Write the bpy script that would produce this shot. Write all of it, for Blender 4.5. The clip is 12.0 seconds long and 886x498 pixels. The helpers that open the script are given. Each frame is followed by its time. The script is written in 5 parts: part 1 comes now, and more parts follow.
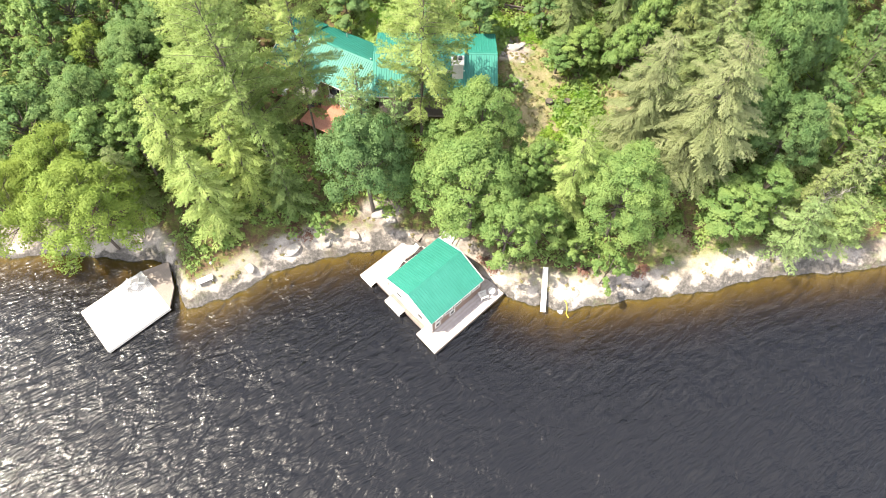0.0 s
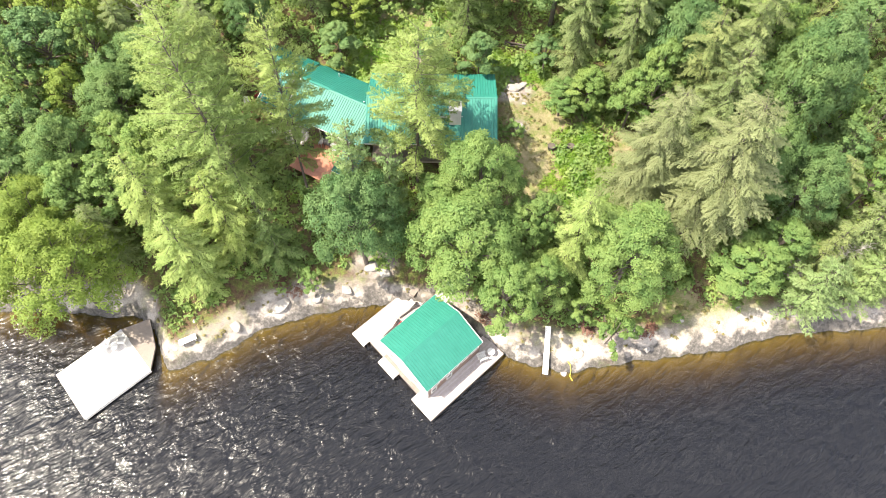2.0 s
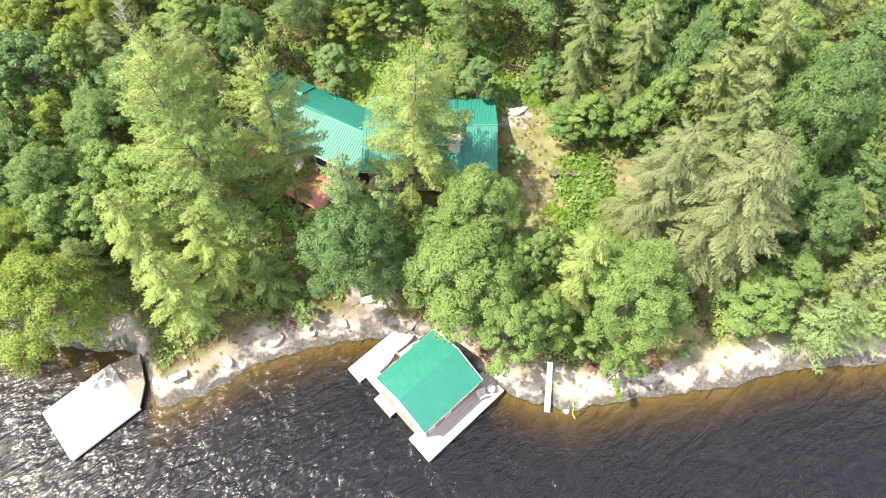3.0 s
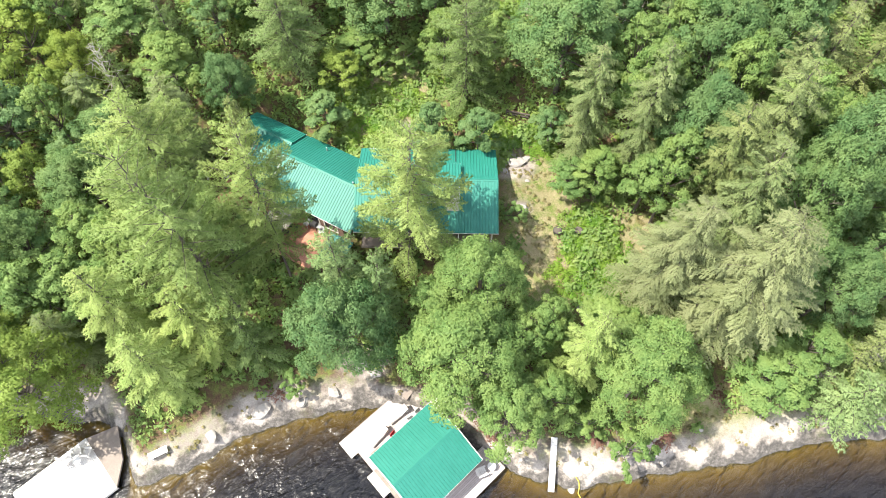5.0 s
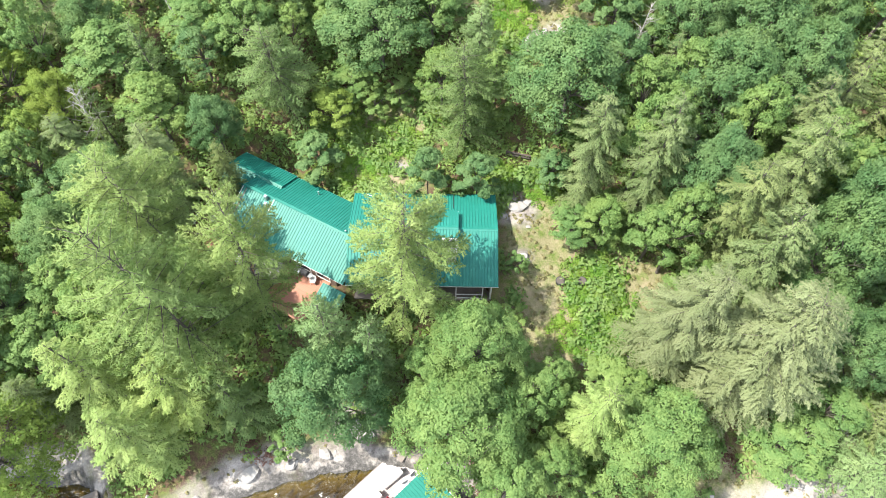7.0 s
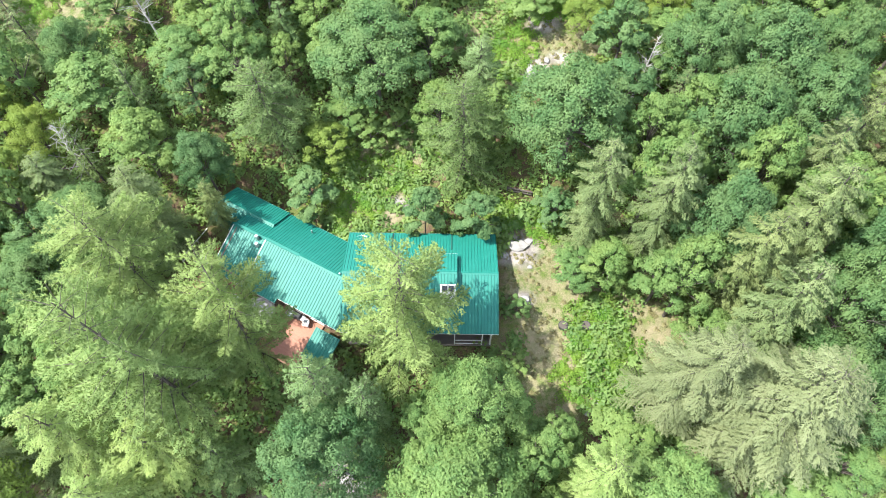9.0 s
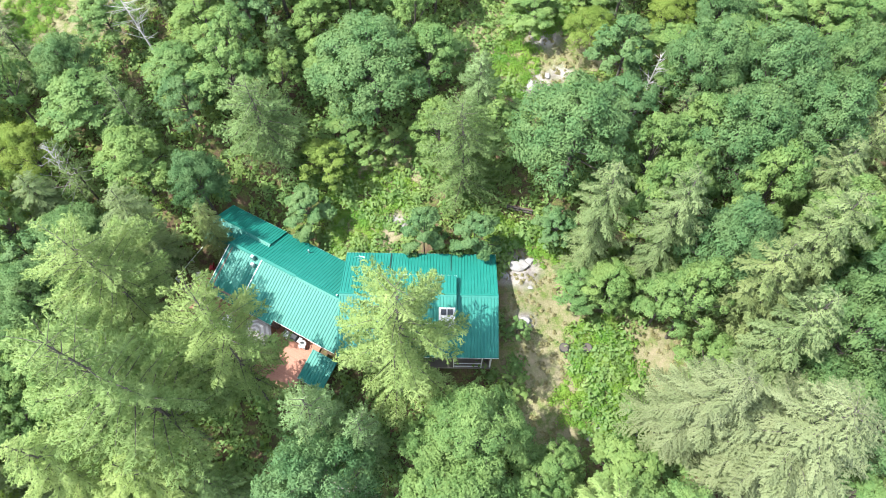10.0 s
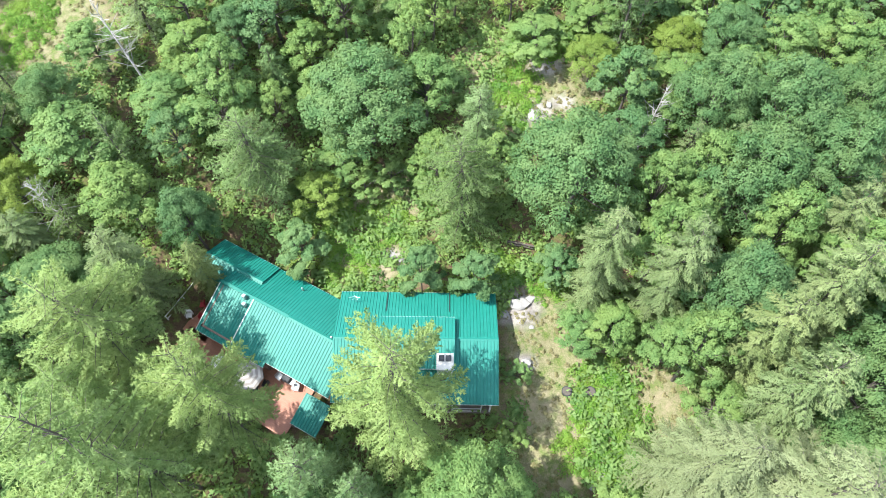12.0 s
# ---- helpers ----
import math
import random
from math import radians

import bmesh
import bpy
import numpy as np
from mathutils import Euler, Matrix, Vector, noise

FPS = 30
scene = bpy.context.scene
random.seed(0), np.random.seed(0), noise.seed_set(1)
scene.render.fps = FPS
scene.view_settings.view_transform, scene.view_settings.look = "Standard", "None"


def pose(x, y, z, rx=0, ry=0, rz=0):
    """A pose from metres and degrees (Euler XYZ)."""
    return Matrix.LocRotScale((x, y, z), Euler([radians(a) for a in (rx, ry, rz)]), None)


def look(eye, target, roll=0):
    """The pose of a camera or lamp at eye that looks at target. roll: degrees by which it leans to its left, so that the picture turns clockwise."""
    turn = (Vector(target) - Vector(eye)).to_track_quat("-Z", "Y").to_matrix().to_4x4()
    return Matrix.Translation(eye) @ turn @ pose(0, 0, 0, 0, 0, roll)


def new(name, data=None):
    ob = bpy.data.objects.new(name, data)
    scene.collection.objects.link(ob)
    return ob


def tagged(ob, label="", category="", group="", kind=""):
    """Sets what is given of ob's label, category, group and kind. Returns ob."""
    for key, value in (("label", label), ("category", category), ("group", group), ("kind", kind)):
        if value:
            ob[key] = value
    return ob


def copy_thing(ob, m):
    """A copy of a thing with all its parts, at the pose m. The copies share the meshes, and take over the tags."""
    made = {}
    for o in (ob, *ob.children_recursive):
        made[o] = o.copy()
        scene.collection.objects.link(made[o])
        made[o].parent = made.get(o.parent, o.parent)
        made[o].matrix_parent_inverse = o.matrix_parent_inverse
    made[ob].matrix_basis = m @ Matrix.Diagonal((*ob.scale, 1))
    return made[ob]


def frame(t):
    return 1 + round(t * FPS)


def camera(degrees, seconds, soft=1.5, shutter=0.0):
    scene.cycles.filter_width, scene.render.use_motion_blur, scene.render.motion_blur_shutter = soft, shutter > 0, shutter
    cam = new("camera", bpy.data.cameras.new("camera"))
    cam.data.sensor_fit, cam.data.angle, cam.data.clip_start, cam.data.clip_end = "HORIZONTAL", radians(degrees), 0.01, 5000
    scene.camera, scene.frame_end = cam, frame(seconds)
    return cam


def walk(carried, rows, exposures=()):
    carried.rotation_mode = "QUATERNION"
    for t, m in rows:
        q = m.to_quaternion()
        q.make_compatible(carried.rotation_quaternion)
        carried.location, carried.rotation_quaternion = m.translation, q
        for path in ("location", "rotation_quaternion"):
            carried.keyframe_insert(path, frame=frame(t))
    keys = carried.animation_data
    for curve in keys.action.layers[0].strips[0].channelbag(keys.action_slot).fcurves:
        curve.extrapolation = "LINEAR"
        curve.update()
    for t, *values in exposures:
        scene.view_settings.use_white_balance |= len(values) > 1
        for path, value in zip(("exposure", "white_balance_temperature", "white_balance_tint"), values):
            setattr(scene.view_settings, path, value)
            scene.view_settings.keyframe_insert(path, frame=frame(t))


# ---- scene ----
cam = camera(72.0, 12.0, soft=0.9)
PITCH, HEADING = 60.50, 0.91
PATH = [
    (0.0, 0.00, 0.00, 51.53),
    (0.5, 0.05, 1.35, 51.46),
    (1.0, 0.11, 2.77, 51.40),
    (1.5, 0.16, 4.32, 51.37),
    (2.0, 0.20, 5.92, 51.37),
    (2.5, 0.24, 7.55, 51.35),
    (3.0, 0.27, 9.18, 51.34),
    (5.0, 0.39, 15.45, 51.25),
    (5.5, 0.43, 16.82, 51.27),
    (6.0, 0.49, 18.08, 51.27),
    (6.5, 0.55, 19.29, 51.22),
    (7.0, 0.56, 20.44, 51.18),
    (9.0, 0.65, 24.47, 51.13),
    (9.5, 0.67, 25.42, 51.18),
    (10.0, 0.70, 26.34, 51.22),
    (10.5, 0.72, 27.18, 51.26),
    (11.0, 0.74, 28.04, 51.29),
    (11.5, 0.76, 28.93, 51.29),
    (12.0, 0.79, 29.84, 51.28),
]
EXPOSURES = [(0.0, 1.88, 7300, 10), (3.0, 1.80, 7250, 10), (5.0, 1.70, 6850, 8), (7.0, 1.66, 6400, 6), (9.0, 1.70, 6150, 6), (12.0, 1.70, 5950, 5)]
walk(cam, [(t, pose(x, y, z, 90 - PITCH, 0, HEADING)) for t, x, y, z in PATH], EXPOSURES)

# ---- world and sun ----
SUN_FROM = Vector((-1.0, -0.16, 1.60)).normalized()
world = bpy.data.worlds.new("sky")
scene.world = world
world.use_nodes = True
wn = world.node_tree.nodes
sky = wn.new("ShaderNodeTexSky")
sky.sky_type = "NISHITA"
sky.sun_disc = False
sky.sun_elevation = math.asin(SUN_FROM.z)
sky.sun_rotation = math.atan2(SUN_FROM.x, SUN_FROM.y)
wl = world.node_tree.links
sky_way = wn.new("ShaderNodeTexCoord").outputs["Generated"]
puffs = wn.new("ShaderNodeTexNoise")
puffs.inputs["Scale"].default_value, puffs.inputs["Detail"].default_value, puffs.inputs["Roughness"].default_value = 3.0, 6.0, 0.6
wl.new(sky_way, puffs.inputs["Vector"])
cover = wn.new("ShaderNodeValToRGB")
cover.color_ramp.elements[0].position, cover.color_ramp.elements[1].position = 0.48, 0.58
wl.new(puffs.outputs["Fac"], cover.inputs[0])
cloudy = wn.new("ShaderNodeMix")
cloudy.data_type = "RGBA"
cloudy.inputs[7].default_value = (14.5, 14.9, 16.0, 1)
wl.new(cover.outputs[0], cloudy.inputs[0])
wl.new(sky.outputs[0], cloudy.inputs[6])
wl.new(cloudy.outputs[2], wn["Background"].inputs[0])
wn["Background"].inputs[1].default_value = 0.098
sun = new("sun", bpy.data.lights.new("sun", "SUN"))
sun.data.energy = 4.1
sun.data.angle = radians(0.55)
sun.data.color = (1.0, 0.95, 0.86)
sun.matrix_world = look((0, 0, 80), Vector((0, 0, 80)) - SUN_FROM)


# ---- materials ----
def material(name):
    m = bpy.data.materials.new(name)
    m.use_nodes = True
    n = m.node_tree.nodes
    return m, n, m.node_tree.links, n["Principled BSDF"]


def noise_node(n, l, scale, detail=4.0, rough=0.6, vec=None):
    t = n.new("ShaderNodeTexNoise")
    t.inputs["Scale"].default_value = scale
    t.inputs["Detail"].default_value = detail
    t.inputs["Roughness"].default_value = rough
    if vec is not None:
        l.new(vec, t.inputs["Vector"])
    return t.outputs["Fac"]


def ramp(n, l, fac, stops):
    r = n.new("ShaderNodeValToRGB")
    e = r.color_ramp.elements
    while len(e) < len(stops):
        e.new(0.5)
    for k, (p, c) in enumerate(stops):
        e[k].position = p
        e[k].color = (*c, 1) if len(c) == 3 else c
    l.new(fac, r.inputs[0])
    return r.outputs[0]


def blend(n, l, fac, a, b, mode="MIX"):
    x = n.new("ShaderNodeMix")
    x.data_type = "RGBA"
    x.blend_type = mode
    for socket, value in ((x.inputs[0], fac), (x.inputs[6], a), (x.inputs[7], b)):
        if isinstance(value, (int, float)):
            socket.default_value = value
        elif isinstance(value, tuple):
            socket.default_value = (*value, 1)
        else:
            l.new(value, socket)
    return x.outputs[2]


def bump(n, l, height, strength, distance, out):
    b = n.new("ShaderNodeBump")
    b.inputs["Strength"].default_value = strength
    b.inputs["Distance"].default_value = distance
    l.new(height, b.inputs["Height"])
    l.new(b.outputs[0], out)


def place(n):
    return n.new("ShaderNodeNewGeometry").outputs["Position"]


def local(n):
    return n.new("ShaderNodeTexCoord").outputs["Object"]


def surface(name, dark, light, coarse=0.8, fine=14.0, rough=0.7, relief=0.02, metal=0.0, island=0.0):
    """A painted, wooden or stone surface: two colours mixed by coarse stains and fine grain."""
    m, n, l, b = material(name)
    v = place(n)
    c = blend(n, l, noise_node(n, l, coarse, 5, 0.65, v), dark, light)
    g = noise_node(n, l, fine, 3, 0.6, v)
    c = blend(n, l, 0.35, c, ramp(n, l, g, [(0.3, dark), (0.7, light)]))
    if island:
        geo = n.new("ShaderNodeNewGeometry")
        c = blend(n, l, island, c, ramp(n, l, geo.outputs["Random Per Island"], [(0.0, dark), (1.0, light)]))
    l.new(c, b.inputs["Base Color"])
    b.inputs["Roughness"].default_value = rough
    b.inputs["Metallic"].default_value = metal
    if relief:
        bump(n, l, g, 0.5, relief, b.inputs["Normal"])
    return m


def leaf(name, deep, mid, tip, through_light=0.3, shift=0.5):
    """Foliage: each leaf and each tree a little different, light shines through."""
    m, n, l, b = material(name)
    geo = n.new("ShaderNodeNewGeometry")
    one = n.new("ShaderNodeObjectInfo").outputs["Random"]
    deep = [0.3 * a + 0.7 * b for a, b in zip(deep, mid)]
    c = ramp(n, l, geo.outputs["Random Per Island"], [(0.0, deep), (0.55, mid), (1.0, [0.35 * a + 0.65 * b for a, b in zip(tip, mid)])])
    big = noise_node(n, l, 0.55, 2, 0.5, geo.outputs["Position"])
    c = blend(n, l, ramp(n, l, big, [(0.35, (0, 0, 0)), (0.7, (0.6, 0.6, 0.6))]), c, tip)
    tint = ramp(n, l, one, [(0.0, (0.78, 0.88, 0.92)), (0.5, (1, 1, 1)), (1.0, (1.14, 1.06, 0.86))])
    c = blend(n, l, shift, c, tint, "MULTIPLY")
    c = blend(n, l, 1.0, c, (1.06, 1.0, 1.10), "MULTIPLY")
    l.new(c, b.inputs["Base Color"])
    b.inputs["Roughness"].default_value = 0.6
    b.inputs["Specular IOR Level"].default_value = 0.18
    tr = n.new("ShaderNodeBsdfTranslucent")
    l.new(blend(n, l, 1.0, c, (1.3, 1.28, 0.9), "MULTIPLY"), tr.inputs[0])
    mx = n.new("ShaderNodeMixShader")
    mx.inputs[0].default_value = through_light
    l.new(b.outputs[0], mx.inputs[1])
    l.new(tr.outputs[0], mx.inputs[2])
    l.new(mx.outputs[0], n["Material Output"].inputs[0])
    return m


PINE = leaf("pine_needles", (0.098, 0.180, 0.048), (0.196, 0.292, 0.080), (0.325, 0.405, 0.140), 0.34)
SOFTPINE = leaf("young_pine_needles", (0.085, 0.168, 0.056), (0.172, 0.275, 0.098), (0.285, 0.375, 0.155), 0.30)
FIR = leaf("deep_green_needles", (0.058, 0.115, 0.036), (0.125, 0.205, 0.064), (0.215, 0.300, 0.105), 0.30)
PALEHEM = leaf("pale_hemlock_needles", (0.096, 0.132, 0.053), (0.172, 0.214, 0.088), (0.246, 0.280, 0.132), 0.30)
HEMLOCK = leaf("hemlock_needles", (0.068, 0.118, 0.042), (0.142, 0.200, 0.070), (0.250, 0.305, 0.120), 0.30)
OAK = leaf("oak_leaves", (0.036, 0.094, 0.037), (0.082, 0.168, 0.057), (0.168, 0.252, 0.088), 0.34)
MAPLE = leaf("maple_leaves", (0.052, 0.118, 0.034), (0.118, 0.212, 0.060), (0.237, 0.329, 0.096), 0.38)
BIRCH = leaf("birch_leaves", (0.066, 0.130, 0.026), (0.142, 0.222, 0.040), (0.225, 0.300, 0.066), 0.38)
HERB = leaf("herb_leaves", (0.035, 0.115, 0.018), (0.105, 0.225, 0.028), (0.240, 0.330, 0.045))
STRAW = leaf("dry_grass", (0.095, 0.095, 0.036), (0.165, 0.155, 0.060), (0.260, 0.235, 0.110), 0.2)
BRUSH = leaf("dead_brush", (0.060, 0.030, 0.020), (0.120, 0.062, 0.042), (0.200, 0.120, 0.085), 0.15)
BARK = surface("bark", (0.045, 0.035, 0.028), (0.120, 0.100, 0.085), 3.0, 20.0, 0.9, 0.03)
DEAD = surface("dead_wood", (0.200, 0.180, 0.160), (0.420, 0.400, 0.370), 3.0, 20.0, 0.85, 0.02)
WHITE = surface("white_paint", (0.50, 0.48, 0.46), (0.68, 0.66, 0.65), 1.2, 20, 0.5, 0.003)
DECKWOOD = surface("pale_decking", (0.47, 0.445, 0.42), (0.60, 0.575, 0.55), 0.6, 16, 0.7, 0.004, 0, 0.5)
PINKWOOD = surface("bleached_decking", (0.20, 0.165, 0.158), (0.50, 0.455, 0.445), 1.5, 4, 0.75, 0.006, 0, 0.25)
WORNWOOD = surface("weathered_decking", (0.10, 0.078, 0.066), (0.25, 0.210, 0.185), 1.1, 9, 0.75, 0.006, 0, 0.35)
REDDECK = surface("red_stained_decking", (0.26, 0.105, 0.065), (0.40, 0.180, 0.115), 0.7, 12, 0.6, 0.005, 0, 0.3)
SIDING = surface("brown_siding", (0.115, 0.075, 0.060), (0.190, 0.130, 0.105), 0.8, 14, 0.7, 0.006)
STONE = surface("pale_granite", (0.150, 0.138, 0.130), (0.345, 0.322, 0.305), 1.6, 6.0, 0.85, 0.06)
CHIMNEY = surface("chimney_stone", (0.46, 0.42, 0.38), (0.70, 0.66, 0.61), 2.5, 12.0, 0.8, 0.02)
DARKMETAL = surface("dark_metal", (0.03, 0.03, 0.032), (0.07, 0.07, 0.075), 2, 20, 0.45, 0.002, 0.6)
STEEL = surface("galvanised_steel", (0.45, 0.46, 0.47), (0.66, 0.67, 0.68), 2, 20, 0.35, 0.002, 0.8)
REDCLOTH = surface("red_fabric", (0.28, 0.02, 0.03), (0.42, 0.04, 0.05), 2, 30, 0.8, 0.004)
CANVAS = surface("beige_canvas", (0.17, 0.145, 0.13), (0.25, 0.215, 0.195), 2, 30, 0.85, 0.003)
STRIPE = surface("pale_canvas", (0.30, 0.27, 0.25), (0.38, 0.35, 0.325), 2, 30, 0.85, 0.003)
REDLOG = surface("red_brown_log", (0.075, 0.036, 0.026), (0.165, 0.085, 0.062), 1.5, 14, 0.85, 0.02)
ROPE = surface("yellow_rope", (0.55, 0.42, 0.03), (0.75, 0.60, 0.06), 4, 60, 0.7, 0.003)


def roof_metal():
    m, n, l, b = material("green_metal_roof")
    v = place(n)
    c = blend(n, l, noise_node(n, l, 0.35, 5, 0.6, v), (0.004, 0.112, 0.084), (0.010, 0.155, 0.120))
    c = blend(n, l, ramp(n, l, noise_node(n, l, 1.7, 6, 0.7, v), [(0.45, (0, 0, 0)), (0.8, (0.18, 0.18, 0.18))]), c, (0.06, 0.26, 0.22))
    l.new(c, b.inputs["Base Color"])
    b.inputs["Roughness"].default_value = 0.60
    b.inputs["Specular IOR Level"].default_value = 0.5
    bump(n, l, noise_node(n, l, 5.0, 2, 0.5, v), 0.2, 0.01, b.inputs["Normal"])
    return m


def pane_glass():
    m, n, l, b = material("window_glass")
    b.inputs["Base Color"].default_value = (0.02, 0.025, 0.03, 1)
    b.inputs["Roughness"].default_value = 0.06
    return m


ROOF, GLASS = roof_metal(), pane_glass()


def ground_material():
    m, n, l, b = material("lakeside_ground")
    v = place(n)
    zone = n.new("ShaderNodeVertexColor")
    zone.layer_name = "zone"
    sep = n.new("ShaderNodeSeparateColor")
    l.new(zone.outputs[0], sep.inputs[0])
    fine, mid, big = noise_node(n, l, 9.0, 5, 0.7, v), noise_node(n, l, 1.6, 5, 0.65, v), noise_node(n, l, 0.3, 4, 0.6, v)
    duff = ramp(n, l, fine, [(0.25, (0.034, 0.022, 0.015)), (0.5, (0.082, 0.052, 0.033)), (0.8, (0.170, 0.115, 0.075))])
    moss = ramp(n, l, fine, [(0.3, (0.045, 0.075, 0.018)), (0.7, (0.150, 0.180, 0.045))])
    duff = blend(n, l, ramp(n, l, mid, [(0.42, (0, 0, 0)), (0.60, (0.85, 0.85, 0.85))]), duff, moss)
    straw = ramp(n, l, fine, [(0.25, (0.110, 0.102, 0.050)), (0.55, (0.210, 0.185, 0.105)), (0.8, (0.330, 0.290, 0.195))])
    straw = blend(n, l, ramp(n, l, mid, [(0.42, (0, 0, 0)), (0.62, (1, 1, 1))]), straw, moss)
    straw = blend(n, l, ramp(n, l, big, [(0.5, (0, 0, 0)), (0.68, (0.6, 0.6, 0.6))]), straw, (0.30, 0.235, 0.165))
    rock = ramp(n, l, fine, [(0.25, (0.190, 0.165, 0.150)), (0.5, (0.310, 0.280, 0.258)), (0.8, (0.390, 0.358, 0.330))])
    rock = blend(n, l, ramp(n, l, mid, [(0.5, (0, 0, 0)), (0.72, (0.6, 0.6, 0.6))]), rock, (0.25, 0.19, 0.135))
    blot = noise_node(n, l, 0.55, 5, 0.62, v)
    rock = blend(n, l, ramp(n, l, blot, [(0.40, (0.75, 0.75, 0.75)), (0.55, (0, 0, 0))]), rock, (0.115, 0.098, 0.088))
    rock = blend(n, l, ramp(n, l, blot, [(0.56, (0, 0, 0)), (0.68, (0.8, 0.8, 0.8))]), rock, (0.34, 0.31, 0.288))
    # dark lichen and wash line on the rock just over the water
    xyz = n.new("ShaderNodeSeparateXYZ")
    l.new(v, xyz.inputs[0])
    lift = n.new("ShaderNodeMath")
    lift.operation = "MULTIPLY_ADD"
    l.new(blot, lift.inputs[0])
    lift.inputs[1].default_value = 1.7
    low = n.new("ShaderNodeMath")
    low.operation = "MULTIPLY_ADD"
    l.new(xyz.outputs[2], low.inputs[0])
    low.inputs[1].default_value, low.inputs[2].default_value = 0.55, -0.62
    l.new(low.outputs[0], lift.inputs[2])
    wash = ramp(n, l, lift.outputs[0], [(0.46, (1, 1, 1)), (0.66, (0, 0, 0))])
    streak = noise_node(n, l, 3.0, 6, 0.75, v)
    rock = blend(n, l, wash, rock, ramp(n, l, streak, [(0.30, (0.040, 0.037, 0.036)), (0.52, (0.090, 0.083, 0.078)), (0.72, (0.190, 0.175, 0.165))]))
    # lake bed: amber sand, painted darker with depth for the water's absorption
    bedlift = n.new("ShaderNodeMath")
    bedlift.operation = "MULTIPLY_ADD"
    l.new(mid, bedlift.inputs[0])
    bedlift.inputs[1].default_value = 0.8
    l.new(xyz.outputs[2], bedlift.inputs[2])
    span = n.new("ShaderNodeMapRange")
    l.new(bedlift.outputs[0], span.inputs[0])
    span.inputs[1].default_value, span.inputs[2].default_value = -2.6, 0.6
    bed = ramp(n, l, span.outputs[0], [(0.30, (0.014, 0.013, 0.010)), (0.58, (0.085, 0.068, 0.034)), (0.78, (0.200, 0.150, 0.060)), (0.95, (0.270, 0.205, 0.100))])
    c = blend(n, l, sep.outputs[1], duff, straw)
    c = blend(n, l, sep.outputs[0], c, rock)
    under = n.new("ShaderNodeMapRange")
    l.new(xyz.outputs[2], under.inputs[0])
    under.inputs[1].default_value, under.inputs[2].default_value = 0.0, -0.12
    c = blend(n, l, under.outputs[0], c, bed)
    l.new(c, b.inputs["Base Color"])
    b.inputs["Roughness"].default_value = 0.9
    b.inputs["Specular IOR Level"].default_value = 0.15
    rough = blend(n, l, 0.6, fine, blot)
    bump(n, l, rough, 0.8, 0.16, b.inputs["Normal"])
    return m


def water_material():
    m, n, l, b = material("lake_water")
    n.remove(b)
    v = place(n)
    mp = n.new("ShaderNodeMapping")
    mp.vector_type = "TEXTURE"
    mp.inputs["Rotation"].default_value = (0, 0, radians(38))
    mp.inputs["Scale"].default_value = (3.0, 1.0, 1.0)
    l.new(v, mp.inputs[0])
    warp = n.new("ShaderNodeTexNoise")
    warp.inputs["Scale"].default_value = 0.35
    l.new(v, warp.inputs["Vector"])
    drift = n.new("ShaderNodeVectorMath")
    drift.operation = "MULTIPLY_ADD"
    l.new(warp.outputs["Color"], drift.inputs[0])
    drift.inputs[1].default_value = (0.9, 0.9, 0)
    l.new(mp.outputs[0], drift.inputs[2])
    long_waves = noise_node(n, l, 1.5, 2, 0.5, drift.outputs[0])
    chop = noise_node(n, l, 4.2, 2, 0.55, drift.outputs[0])
    add = n.new("ShaderNodeMath")
    add.operation = "MULTIPLY_ADD"
    l.new(long_waves, add.inputs[0])
    add.inputs[1].default_value = 0.25
    fine = n.new("ShaderNodeMath")
    fine.operation = "MULTIPLY"
    fine.inputs[1].default_value = 0.11
    l.new(chop, fine.inputs[0])
    l.new(fine.outputs[0], add.inputs[2])
    bp = n.new("ShaderNodeBump")
    bp.inputs["Strength"].default_value = 1.0
    bp.inputs["Distance"].default_value = 1.0
    l.new(add.outputs[0], bp.inputs["Height"])
    clear = n.new("ShaderNodeBsdfTransparent")
    depth = n.new("ShaderNodeVertexColor")
    depth.layer_name = "clearness"
    l.new(depth.outputs[0], clear.inputs[0])
    gloss = n.new("ShaderNodeBsdfGlossy")
    gloss.inputs["Roughness"].default_value = 0.07
    l.new(bp.outputs[0], gloss.inputs["Normal"])
    ruffled = n.new("ShaderNodeBsdfGlossy")
    ruffled.inputs["Roughness"].default_value = 0.34
    l.new(bp.outputs[0], ruffled.inputs["Normal"])
    sheen = n.new("ShaderNodeMixShader")
    sheen.inputs[0].default_value = 0.48
    l.new(gloss.outputs[0], sheen.inputs[1])
    l.new(ruffled.outputs[0], sheen.inputs[2])
    fr = n.new("ShaderNodeFresnel")
    fr.inputs[0].default_value = 1.45
    l.new(bp.outputs[0], fr.inputs["Normal"])
    mx = n.new("ShaderNodeMixShader")
    l.new(fr.outputs[0], mx.inputs[0])
    silt = n.new("ShaderNodeBsdfDiffuse")
    silt.inputs[0].default_value = (0.0026, 0.0030, 0.0052, 1)
    l.new(bp.outputs[0], silt.inputs["Normal"])
    body = n.new("ShaderNodeAddShader")
    l.new(clear.outputs[0], body.inputs[0])
    l.new(silt.outputs[0], body.inputs[1])
    l.new(body.outputs[0], mx.inputs[1])
    l.new(sheen.outputs[0], mx.inputs[2])
    l.new(mx.outputs[0], n["Material Output"].inputs[0])
    return m


